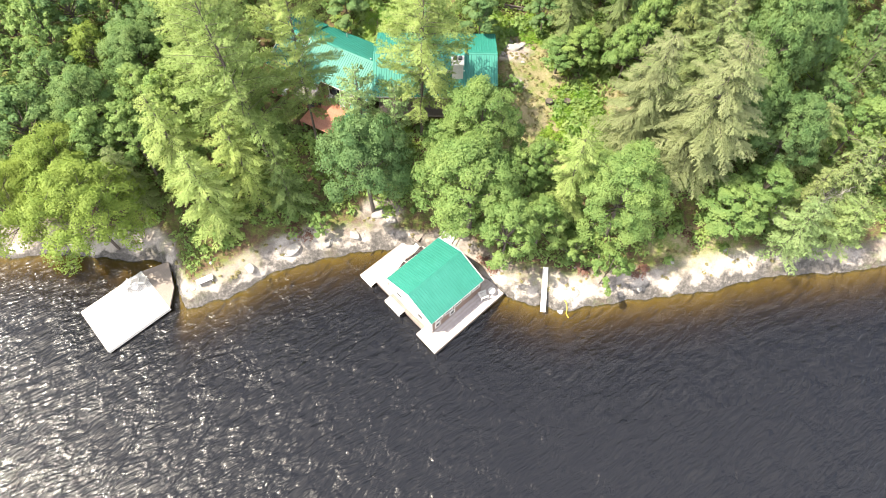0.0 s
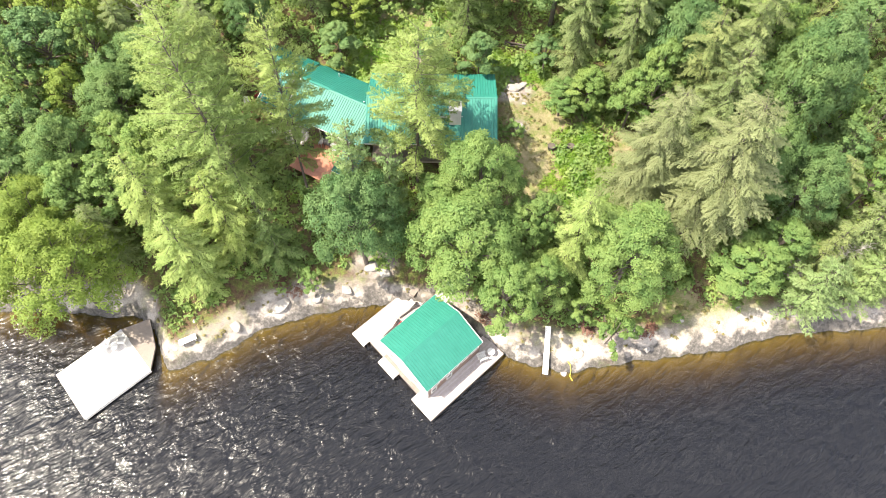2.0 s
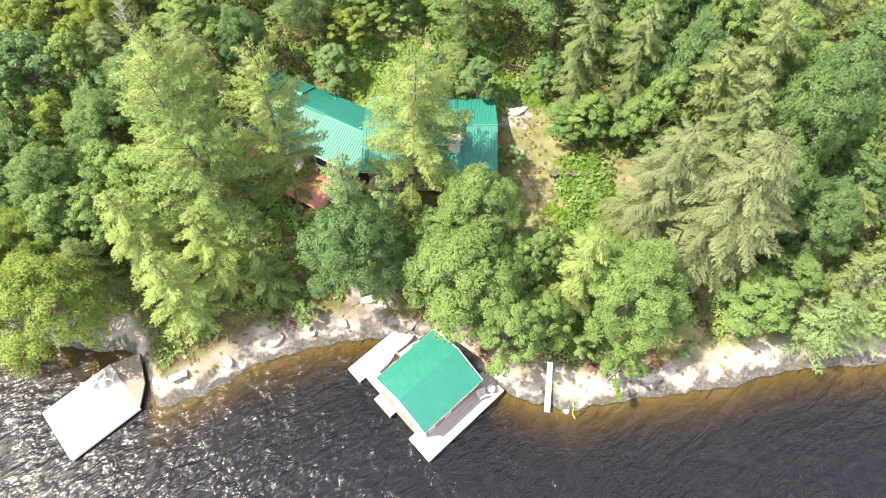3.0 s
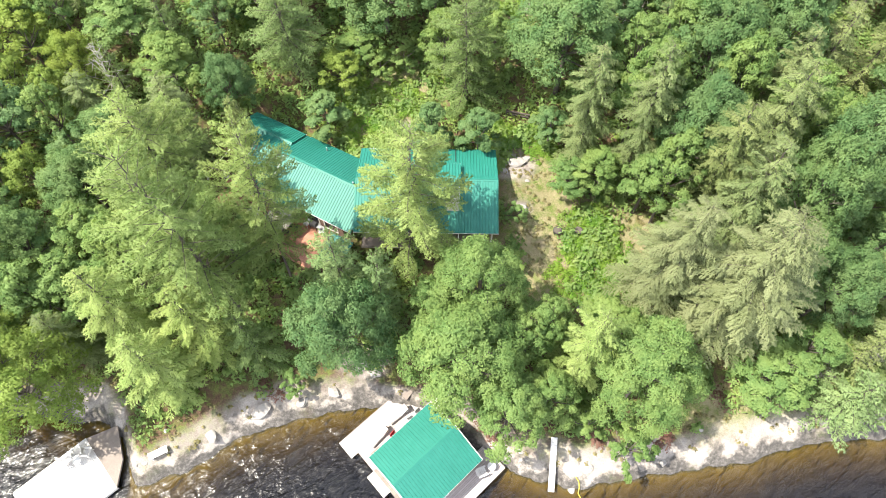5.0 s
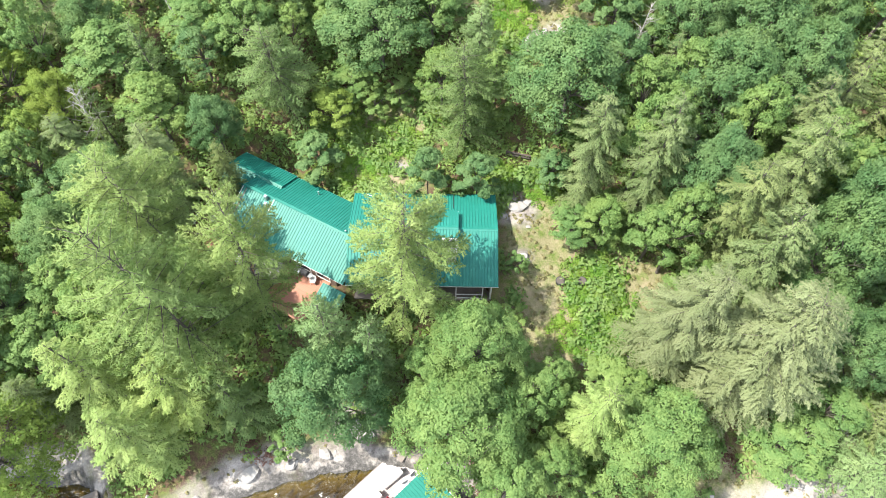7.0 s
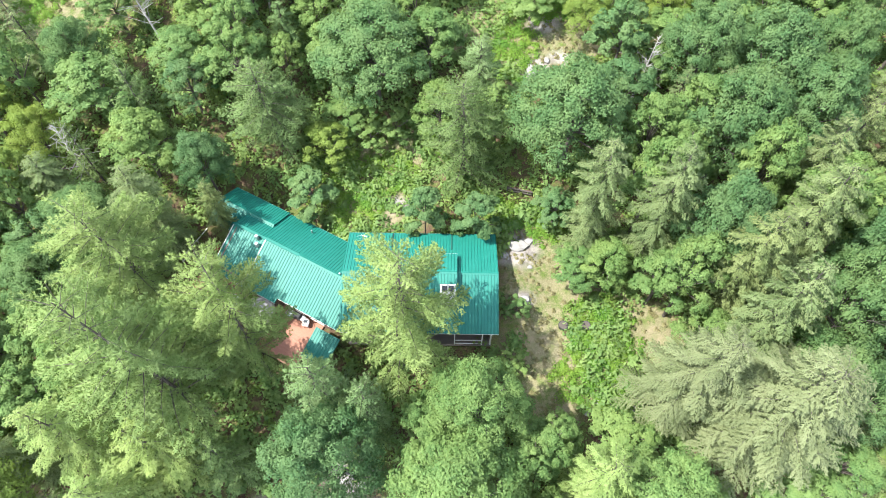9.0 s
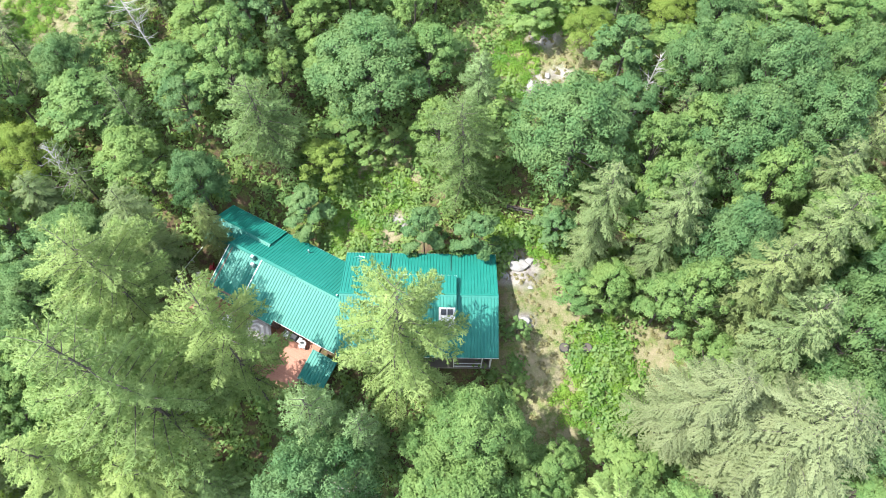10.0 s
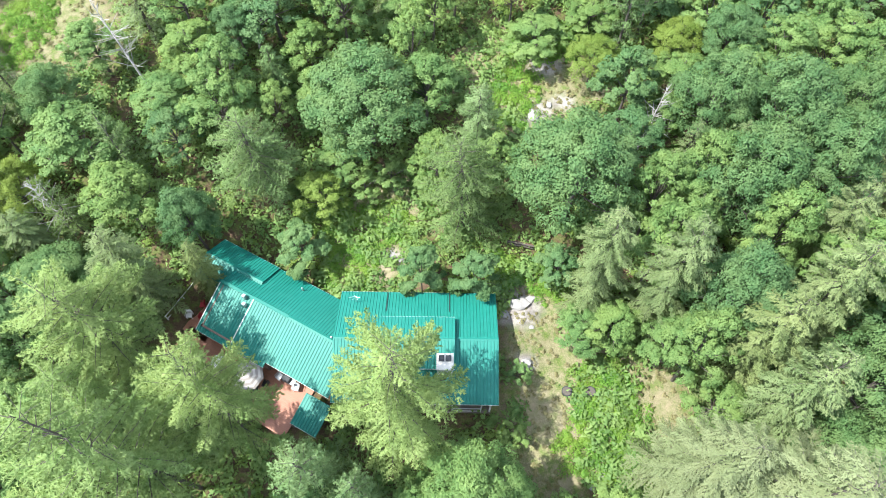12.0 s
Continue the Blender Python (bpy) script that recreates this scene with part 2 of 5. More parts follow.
# ---- mesh helpers ----
def mesh_ob(name, verts, faces, mat, parent=None, label=""):
    me = bpy.data.meshes.new(name)
    me.from_pydata(verts, [], faces)
    me.materials.append(mat)
    ob = new(name, me)
    if parent:
        ob.parent = parent
    if label:
        ob["label"] = label
    return ob


def part(name, bm, mat, parent=None, label=""):
    me = bpy.data.meshes.new(name)
    bmesh.ops.recalc_face_normals(bm, faces=bm.faces)
    bm.to_mesh(me)
    bm.free()
    me.materials.append(mat)
    ob = new(name, me)
    if parent:
        ob.parent = parent
    if label:
        ob["label"] = label
    return ob


def box(bm, x0, y0, z0, x1, y1, z1, m=None, bevel=0.0):
    vs = [bm.verts.new(m @ Vector(c) if m else c) for c in ((x0, y0, z0), (x1, y0, z0), (x1, y1, z0), (x0, y1, z0), (x0, y0, z1), (x1, y0, z1), (x1, y1, z1), (x0, y1, z1))]
    fs = [bm.faces.new([vs[i] for i in q]) for q in ((3, 2, 1, 0), (4, 5, 6, 7), (0, 1, 5, 4), (1, 2, 6, 5), (2, 3, 7, 6), (3, 0, 4, 7))]
    if bevel:
        bmesh.ops.bevel(bm, geom=list({e for f in fs for e in f.edges}), offset=bevel, segments=1, affect="EDGES")


def boxes(name, items, mat, parent=None, label="", bevel=0.0):
    bm = bmesh.new()
    for it in items:
        box(bm, *it[:6], it[6] if len(it) > 6 else None, bevel)
    return part(name, bm, mat, parent, label)


def tube(bm, a, b, ra, rb, sides=6):
    a, b = Vector(a), Vector(b)
    q = (b - a).to_track_quat("Z", "Y").to_matrix()
    rings = []
    for p, r in ((a, ra), (b, rb)):
        rings.append([bm.verts.new(p + q @ Vector((r * math.cos(2 * math.pi * k / sides), r * math.sin(2 * math.pi * k / sides), 0))) for k in range(sides)])
    for k in range(sides):
        bm.faces.new((rings[0][k], rings[0][(k + 1) % sides], rings[1][(k + 1) % sides], rings[1][k]))
    bm.faces.new(rings[1])
    bm.faces.new(rings[0][::-1])


def thing(name, m, label, category, group="", kind=""):
    ob = new(name)
    ob.empty_display_size = 0.3
    ob.matrix_world = m
    return tagged(ob, label, category, group, kind)


# ---- terrain ----
SHORE_X = (-400, -60, -43, -37, -28, -26, -25, -24, -20.5, -16.7, -12.6, -8.3, -5.6, -1.0, 4.7, 7.2, 10.8, 15.1, 19.4, 24.2, 29.9, 35.3, 42, 60, 400)
SHORE_Y = (60, 31, 27.5, 28.0, 27.4, 26.4, 24.2, 22.5, 23.6, 26.2, 27.8, 28.8, 29.1, 28.2, 24.7, 23.6, 22.9, 23.7, 24.4, 25.0, 26.6, 27.0, 28, 31, 60)
RISE_S = (-2000, -60, -20, -8, -4, -1.5, 0, 0.5, 1.3, 2.4, 4, 6.5, 12, 18, 24, 29, 34, 45, 60, 120, 400, 2000)
RISE_Z = (-14, -12, -6, -2.9, -1.5, -0.6, -0.02, 0.42, 0.78, 1.2, 1.55, 2.2, 3.5, 4.6, 5.3, 5.8, 7.2, 10.4, 12.5, 18, 28, 40)


def smooth01(a, b, x):
    k = np.clip((x - a) / (b - a), 0, 1)
    return k * k * (3 - 2 * k)


def lumps(x, y, s, seed):
    """Cheap smooth noise from a few crossed waves."""
    r = np.random.RandomState(seed)
    out = 0 * x
    for k in range(7):
        a, f, p = r.uniform(0, math.tau), s * r.uniform(0.6, 1.9), r.uniform(0, math.tau)
        out = out + np.sin((x * math.cos(a) + y * math.sin(a)) * f + p + 1.7 * np.sin((y * math.cos(a) - x * math.sin(a)) * f * 0.63 + p))
    return out / 7


def inland(x, y):
    return y - np.interp(x, SHORE_X, SHORE_Y) - 0.35 * lumps(x, y * 0.2, 1.7, 3) - 0.12 * lumps(x, y * 0.2, 5.0, 4)


def height(x, y):
    x, y = np.asarray(x, float), np.asarray(y, float)
    s = inland(x, y)
    z = np.interp(s, RISE_S, RISE_Z)
    z = z - 2.1 * np.exp(-(((x + 17) / 8) ** 2 + ((y - 48) / 8) ** 2) ** 2)
    z = z + 0.22 * lumps(x, y, 0.7, 5) * smooth01(0.5, 5, s) + 0.10 * lumps(x, y, 2.3, 6) * smooth01(0.2, 1.5, s)
    # low rise against the cottage's east end
    z = z + 0.75 * np.exp(-((x - 5.9) / 2.0) ** 2 - ((y - 46.2) / 4.5) ** 2)
    # ledges and cracks of the bare shore rock
    near = smooth01(-0.6, 0.3, s) * (1 - smooth01(3.5, 7.0, s))
    z = z + near * (0.30 * (0.5 - np.abs(lumps(x, y, 1.3, 41))) - 0.16 * np.abs(lumps(x * 0.7 + y * 0.4, y, 3.1, 42)) + 0.05 * lumps(x, y, 6.0, 43))
    return z + 0.9 * lumps(x, y, 0.16, 7) * smooth01(30, 60, s)


def ground_at(x, y):
    return float(height(np.array([x]), np.array([y]))[0])


def axis(lo, hi, step, far):
    core = np.arange(lo, hi + step / 2, step)
    ring = np.cumsum(step * 1.25 ** np.arange(1, 40))
    ring = ring[ring < far]
    return np.concatenate([lo - ring[::-1], core, hi + ring])


def blob(x, y, cx, cy, rx, ry, soft=0.35, seed=11):
    d = np.sqrt(((x - cx) / rx) ** 2 + ((y - cy) / ry) ** 2) + 0.22 * lumps(x, y, 1.1, seed)
    return 1 - smooth01(1 - soft, 1 + soft, d)


def build_ground():
    xs, ys = axis(-54, 54, 0.45, 1800), np.concatenate([axis(12, 90, 0.5, 1800), np.arange(20.25, 34, 0.25)])
    ys = np.unique(np.round(ys, 3))
    gx, gy = np.meshgrid(xs, ys)
    gz = height(gx, gy)
    s = inland(gx, gy)
    bare = 0.5 + 0.5 * lumps(gx, gy, 0.33, 21)
    rock = (1 - smooth01(0.9 + 2.6 * bare, 1.6 + 3.4 * bare, s)) * (0.55 + 0.45 * smooth01(-0.3, 0.25, lumps(gx, gy, 0.9, 31) + 0.5 - 0.25 * s))
    for cx, cy, rx, ry in ((6.5, 50.3, 1.9, 1.7), (7.0, 45.6, 0.8, 0.8), (-6.6, 32.3, 2.0, 1.5), (8.3, 67.2, 1.8, 1.1), (10.8, 68.2, 1.0, 0.7), (-4.2, 54.8, 1.5, 0.7), (31.5, 33.5, 2.2, 2.4), (9.5, 72, 1.5, 1.0)):
        rock = np.maximum(rock, blob(gx, gy, cx, cy, rx, ry))
    grass = 0 * gx
    for cx, cy, rx, ry in ((8.6, 43.5, 3.6, 9.0), (14.5, 42.0, 5.5, 5.5), (8.5, 70.5, 7.0, 5.5), (-38, 76, 7, 6), (-6.0, 53.8, 4.5, 3.0), (24, 28.5, 5, 2.0), (-3, 60, 5, 3), (4.0, 72.0, 2.6, 5.0), (16.6, 41.5, 2.4, 5.0)):
        grass = np.maximum(grass, blob(gx, gy, cx, cy, rx, ry, 0.3, 23))
    nx, ny = len(xs), len(ys)
    idx = np.arange(nx * ny).reshape(ny, nx)
    faces = np.stack([idx[:-1, :-1], idx[:-1, 1:], idx[1:, 1:], idx[1:, :-1]], -1).reshape(-1, 4)
    me = bpy.data.meshes.new("ground")
    me.from_pydata(np.stack([gx, gy, gz], -1).reshape(-1, 3).tolist(), [], faces.tolist())
    att = me.color_attributes.new("zone", "FLOAT_COLOR", "POINT")
    col = np.ones((nx * ny, 4), np.float32)
    col[:, 0], col[:, 1], col[:, 2] = rock.ravel(), grass.ravel(), 0
    att.data.foreach_set("color", col.ravel())
    me.shade_smooth()
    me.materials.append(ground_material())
    tagged(new("ground", me), "rocky lake shore rising to forest floor with dry grass", "ground", kind="structure")


build_ground()
def build_water():
    """Lake surface; what comes up through it grows darker and browner with the depth of the bed."""
    xs, ys = axis(-60, 60, 1.0, 2500), np.unique(np.round(np.concatenate([axis(4, 32, 0.5, 2500), np.arange(20.25, 31, 0.5)]), 3))
    gx, gy = np.meshgrid(xs, ys)
    d = np.maximum(0.0, -height(gx, gy))
    nx, ny = len(xs), len(ys)
    idx = np.arange(nx * ny).reshape(ny, nx)
    faces = np.stack([idx[:-1, :-1], idx[:-1, 1:], idx[1:, 1:], idx[1:, :-1]], -1).reshape(-1, 4)
    keep = gy[:-1, :-1].ravel() < 140
    me = bpy.data.meshes.new("water")
    me.from_pydata(np.stack([gx, gy, 0 * gx], -1).reshape(-1, 3).tolist(), [], faces[keep].tolist())
    col = np.ones((nx * ny, 4), np.float32)
    for k, (first, loss) in enumerate(((0.62, 0.60), (0.59, 0.74), (0.32, 1.4))):
        col[:, k] = (first * np.exp(-loss * d)).ravel()
    me.color_attributes.new("clearness", "FLOAT_COLOR", "POINT").data.foreach_set("color", col.ravel())
    me.materials.append(water_material())
    tagged(new("water", me), "dark rippled lake water, amber over the shallow shore", "water", kind="structure")


build_water()


# ---- roofs and walls ----
def roof_slope(parent, eave, along, length, up, slope, ribs=0.25, name="roof_slope", label=""):
    """A ribbed metal sheet: from the eave's first corner, length metres along, slope metres up."""
    a, b = Vector(along).normalized(), Vector(up).normalized()
    c = a.cross(b)
    if c.z < 0:
        c = -c
    m = Matrix.Translation(eave) @ Matrix((a, b, c)).transposed().to_4x4()
    line = [(0.0, 0.0)]
    k = 0.06
    while k < length - 0.08:
        line += [(k, 0.0), (k + 0.02, 0.036), (k + 0.05, 0.036), (k + 0.07, 0.0)]
        k += ribs
    line.append((length, 0.0))
    bm = bmesh.new()
    rows = []
    for y in (-0.02, slope):
        rows.append([bm.verts.new(m @ Vector((x, y, z))) for x, z in line])
        rows.append([bm.verts.new(m @ Vector((x, y, -0.09))) for x, z in line])
    for i in range(len(line) - 1):
        for p, q in ((0, 2), (2, 3), (3, 1), (1, 0)):
            bm.faces.new((rows[p][i], rows[p][i + 1], rows[q][i + 1], rows[q][i]))
    for i in (0, -1):
        bm.faces.new((rows[0][i], rows[2][i], rows[3][i], rows[1][i]))
    ob = part(name, bm, ROOF, parent, label)
    trim = bmesh.new()
    box(trim, -0.02, -0.05, -0.17, length + 0.02, -0.022, -0.02, m)
    part("fascia", trim, WHITE, parent)
    return ob


def gable(parent, x0, x1, y0, y1, z0, pitch, ridge=None):
    """Gable roof with the ridge along local x."""
    yr = (y0 + y1) / 2 if ridge is None else ridge
    for side, width in ((y0, yr - y0), (y1, yr - y1)):
        rise = abs(width) * pitch
        roof_slope(parent, (x0, side, z0), (1, 0, 0), x1 - x0, (0, width, rise), math.hypot(width, rise))
    zr = z0 + (yr - y0) * pitch
    cap = bmesh.new()
    for s in (-1, 1):
        box(cap, x0, 0, 0, x1, 0.16, 0.03, Matrix.Translation((0, yr, zr + 0.03)) @ Matrix.Rotation(s * math.atan(pitch) * -1 if s > 0 else math.pi + math.atan(pitch), 4, "X"))
    part("ridge_cap", cap, ROOF, parent)
    return zr


def gable_wall(parent, x, thick, y0, y1, z0, ze, pitch, mat=None):
    """End wall under a gable, closed up to the ridge."""
    yr = (y0 + y1) / 2
    zr = ze + (yr - y0) * pitch
    out = [(y0, z0), (y1, z0), (y1, ze), (yr, zr), (y0, ze)]
    vs = [(x, y, z) for y, z in out] + [(x + thick, y, z) for y, z in out]
    fs = [(0, 1, 2, 3, 4), (9, 8, 7, 6, 5)] + [(k, (k + 1) % 5, 5 + (k + 1) % 5, 5 + k) for k in range(5)]
    return mesh_ob("gable_wall", vs, fs, mat or SIDING, parent)


def window(parent, m, w, h):
    """A framed window; local x across, z up, y out of the wall."""
    bm = bmesh.new()
    t = 0.08
    for q in ((-w / 2, -0.03, 0, w / 2, 0.05, t), (-w / 2, -0.03, h - t, w / 2, 0.05, h), (-w / 2, -0.03, t, -w / 2 + t, 0.05, h - t), (w / 2 - t, -0.03, t, w / 2, 0.05, h - t)):
        box(bm, *q, m)
    fr = part("window", bm, WHITE, parent, "white-framed window")
    pb = bmesh.new()
    box(pb, -w / 2 + t, -0.02, t, w / 2 - t, 0.015, h - t, m)
    part("pane", pb, GLASS, fr)


def facing(x, y, z, deg):
    return pose(x, y, z, 0, 0, deg)


def boards(name, x0, x1, y0, y1, z, mat, parent, across=0.14, along_x=True, label="", thick=0.04):
    """Decking boards with real gaps, joined."""
    bm = bmesh.new()
    k = y0 if along_x else x0
    stop = y1 if along_x else x1
    while k < stop - 0.02:
        e = min(k + across - 0.012, stop)
        if along_x:
            box(bm, x0, k, z - thick, x1, e, z)
        else:
            box(bm, k, y0, z - thick, e, y1, z)
        k += across
    return part(name, bm, mat, parent, label)


def build_cottage():
    h = thing("cottage", pose(0, 0, 0), "rambling single-storey cottage with green ribbed metal roofs", "house")
    # main block
    e, p = 7.5, 0.335
    gable(h, -7.56, 4.62, 41.76, 50.6, e, p)
    zr = e + 4.42 * p
    boxes("wall", [(-7.2, 50.0, 4.2, 4.2, 50.2, e + 0.1)], SIDING, h)
    boxes("wall", [(-7.2, 43.6, 3.4, 4.2, 43.8, e + 0.55)], SIDING, h)
    gable_wall(h, 4.05, 0.18, 42.2, 50.2, 3.6, e + 0.05, p)
    gable_wall(h, -7.2, 0.18, 43.8, 50.2, 3.6, e + 0.05, p)
    boxes("floor_slab", [(-7.2, 41.9, 4.5, 4.2, 50.2, 4.75)], WORNWOOD, h)
    for x in (-4.2, -1.2, 2.4):
        window(h, facing(x, 43.6, 5.6, 180), 1.5, 1.3)
    # porch posts and rail under the south eave
    for z in (4.9, 5.55):
        boxes("porch_rail", [(1.3, 41.93, z, 3.4, 41.99, z + 0.07)], WHITE, h)
    for x in (1.24, 3.4):
        boxes("post", [(x, 41.92, 4.75, x + 0.08, 42.0, 7.35)], WHITE, h)
    boxes("post", [(4.05, 41.95, 4.7, 4.17, 42.07, 7.4)], WHITE, h)
    # raised clerestory over the ridge
    d0, d1, y0, y1, ze = -4.68, 1.40, 43.9, 47.9, zr - 0.02
    gable(h, d0, d1, y0, y1, ze, 0.3, 45.95)
    boxes("clerestory_wall", [(d0 + 0.25, 44.15, 7.9, d1 - 0.25, 47.65, ze + 0.02)], WHITE, h)
    for x in (-3.9, 0.95):
        boxes("stay_rod", [(x, 0.0, 0.06, x + 0.045, 1.9, 0.11, Matrix.Translation((0, 50.5, e)) @ Matrix.Rotation(math.pi, 4, "Z") @ Matrix.Rotation(math.atan(p), 4, "X") @ Matrix.Diagonal((-1, 1, 1, 1)))], DARKMETAL, h)
    ch = boxes("chimney", [(0.17, 43.55, 7.6, 1.25, 44.65, 9.85), (0.11, 43.49, 9.85, 1.31, 44.71, 10.0)], CHIMNEY, h, "pale stone chimney")
    boxes("flue", [(0.27, 44.1, 10.0, 0.64, 44.5, 10.18), (0.77, 44.1, 10.0, 1.14, 44.5, 10.18)], DARKMETAL, ch)
    bm = bmesh.new()
    tube(bm, (-6.3, 49.6, 7.7), (-6.3, 49.6, 8.9), 0.03, 0.025, 6)
    for dx, dz in ((-0.45, 0.0), (0.45, 0.0), (-0.25, -0.35), (0.25, -0.35)):
        tube(bm, (-6.3, 49.6, 8.75 + dz), (-6.3 + dx, 49.45, 8.85 + dz), 0.018, 0.012, 5)
    part("antenna", bm, STEEL, h, "small white roof antenna")
    # angled wing: local x runs along it towards the main block, local -y towards the lake
    w = new("wing")
    w.parent = h
    w.matrix_local = pose(-18.13, 55.94, 0, 0, 0, -27.8)
    ew, pw = 6.0, 0.40
    gable(w, -0.3, 5.5, -3.9, 0.0, ew + 0.05, 0.42)
    gable(w, 9.4, 15.2, -7.2, 0.0, ew, 0.41)
    # the deeper middle stretch, its first bay a hand lower, all under one ridge line
    for x0, x1, drop in ((2.7, 6.1, 0.14), (6.1, 9.4, 0.0)):
        roof_slope(w, (x0, -7.6, ew - 0.164 - drop), (1, 0, 0), x1 - x0, (0, 4.0, 1.64), math.hypot(4.0, 1.64))
        roof_slope(w, (x0, 0.0, ew - drop), (1, 0, 0), x1 - x0, (0, -3.6, 1.476), math.hypot(3.6, 1.476))
    for x, y0 in ((2.72, -7.55), (6.08, -7.55)):
        m = Matrix.Translation((x, y0, ew - 0.164 - (0.14 if x < 3 else 0.0))) @ Matrix.Rotation(math.atan(0.41), 4, "X")
        boxes("barge_board", [(-0.03, 0.0, -0.14, 0.03, 4.2, 0.05, m)], WHITE, w)
    boxes("ridge_cap", [(6.1, -3.72, ew + 1.47, 9.4, -3.48, ew + 1.53), (2.7, -3.72, ew + 1.33, 6.1, -3.48, ew + 1.39)], ROOF, w)
    gable_wall(w, 3.0, 0.15, -7.2, -0.4, 2.8, ew - 0.1, 0.40)
    boxes("wall", [(0.1, -3.6, 2.8, 2.9, -3.45, ew), (0.1, -0.5, 3.2, 13.8, -0.35, ew), (0.1, -3.5, 2.8, 0.25, -0.4, ew + 0.1)], SIDING, w)
    boxes("wall", [(3.0, -7.2, 2.8, 9.1, -7.05, ew), (3.0, -7.2, 2.8, 3.15, -3.5, ew), (9.0, -7.0, 2.8, 9.15, -6.6, ew), (9.0, -6.75, 2.8, 13.9, -6.6, ew)], SIDING, w)
    for x in (4.5, 7.5):
        window(w, facing(x, -7.2, 4.0, 180), 1.4, 1.3)
    for x in (10.6, 12.6):
        window(w, facing(x, -6.75, 3.8, 180), 1.5, 1.6)
    for q in ((5.2, -4.0, 7.0, 5.45, -3.75, 7.75), (5.5, -4.5, 7.0, 5.75, -4.25, 7.5)):
        boxes("vent_pipe", [q], STEEL, w)
    for q in ((13.2, -3.5, 7.2, 13.32, -3.38, 7.65), (8.5, -0.9, 6.3, 8.6, -0.8, 6.8)):
        boxes("vent_pipe", [q], STEEL, w)
    # small porch roof below the wing's eave
    roof_slope(w, (13.25, -9.9, 4.35), (1, 0, 0), 2.3, (0, 2.4, 0.75), math.hypot(2.4, 0.75))
    boxes("post", [(13.35, -10.0, 2.6, 13.45, -9.9, 4.25)], SIDING, w)
    return h


build_cottage()


def build_terrace():
    d = thing("terrace", pose(-18.13, 55.94, 0, 0, 0, -27.8), "red-stained timber terrace beside the cottage wing", "deck", kind="structure")
    boards("decking", 8.9, 13.2, -11.0, -6.7, 3.55, REDDECK, d)
    boards("decking", -1.0, 2.9, -7.8, -3.6, 3.55, REDDECK, d)
    boards("decking", 0.9, 9.0, -9.2, -7.2, 3.55, REDDECK, d)
    for x, y in ((9.0, -10.9), (13.1, -10.9), (-0.9, -7.7), (-0.9, -3.8), (1.0, -9.1), (8.0, -9.1)):
        boxes("post", [(x - 0.07, y - 0.07, 1.6, x + 0.07, y + 0.07, 3.5)], REDDECK, d)
    for z in (3.9, 4.4):
        boxes("rail", [(-1.0, -7.8, z, -0.94, -3.6, z + 0.07)], WHITE, d)
    for y in (-7.8, -5.7, -3.7):
        boxes("rail_post", [(-0.92, y, 3.55, -0.84, y + 0.08, 4.5)], WHITE, d)


build_terrace()


def build_boathouse():
    b = thing("boathouse", pose(-0.99, 18.42, 0, 0, 0, 43.5), "brown boathouse with green metal roof and white trim over the lake", "boathouse")
    e, p = 2.85, 0.42
    zr = gable(b, 0.9, 7.2, 1.45, 7.4, e, p)
    # lakeward gable in white: the sun that washes it out is in the colour
    gable_wall(b, 1.0, 0.15, 1.58, 7.27, 0.5, e + 0.0, p, WHITE)
    gable_wall(b, 6.95, 0.15, 1.58, 7.27, 0.5, e + 0.0, p)
    boxes("wall", [(1.15, 1.58, 0.5, 6.95, 1.73, e - 0.02), (1.15, 7.12, 0.5, 6.95, 7.27, e - 0.02)], SIDING, b)
    # white barge boards along both gable ends
    for x in (0.86, 7.2):
        bm = bmesh.new()
        for y0, s in ((1.45, 1), (7.4, -1)):
            m = Matrix.Translation((x, y0, e)) @ Matrix.Rotation(s * math.atan(p), 4, "X")
            box(bm, 0, min(0, s * 3.25), -0.2, 0.05, max(0, s * 3.25), 0.03, m)
        part("barge_board", bm, WHITE, b)
    for k in range(5):
        window(b, facing(1.95 + k * 1.12, 1.58, 1.82, 180), 0.92, 0.52)
    for x in (1.75, 3.5):
        window(b, facing(x, 1.58, 0.85, 180), 0.62, 0.78)
    for y in (3.0, 5.8):
        window(b, pose(1.0, y, 1.3, 0, 0, 90), 0.8, 0.9)
    boxes("bay_door", [(0.94, 3.6, 0.5, 1.0, 5.2, 2.4)], WHITE, b, "white boat bay door")
    return b


build_boathouse()


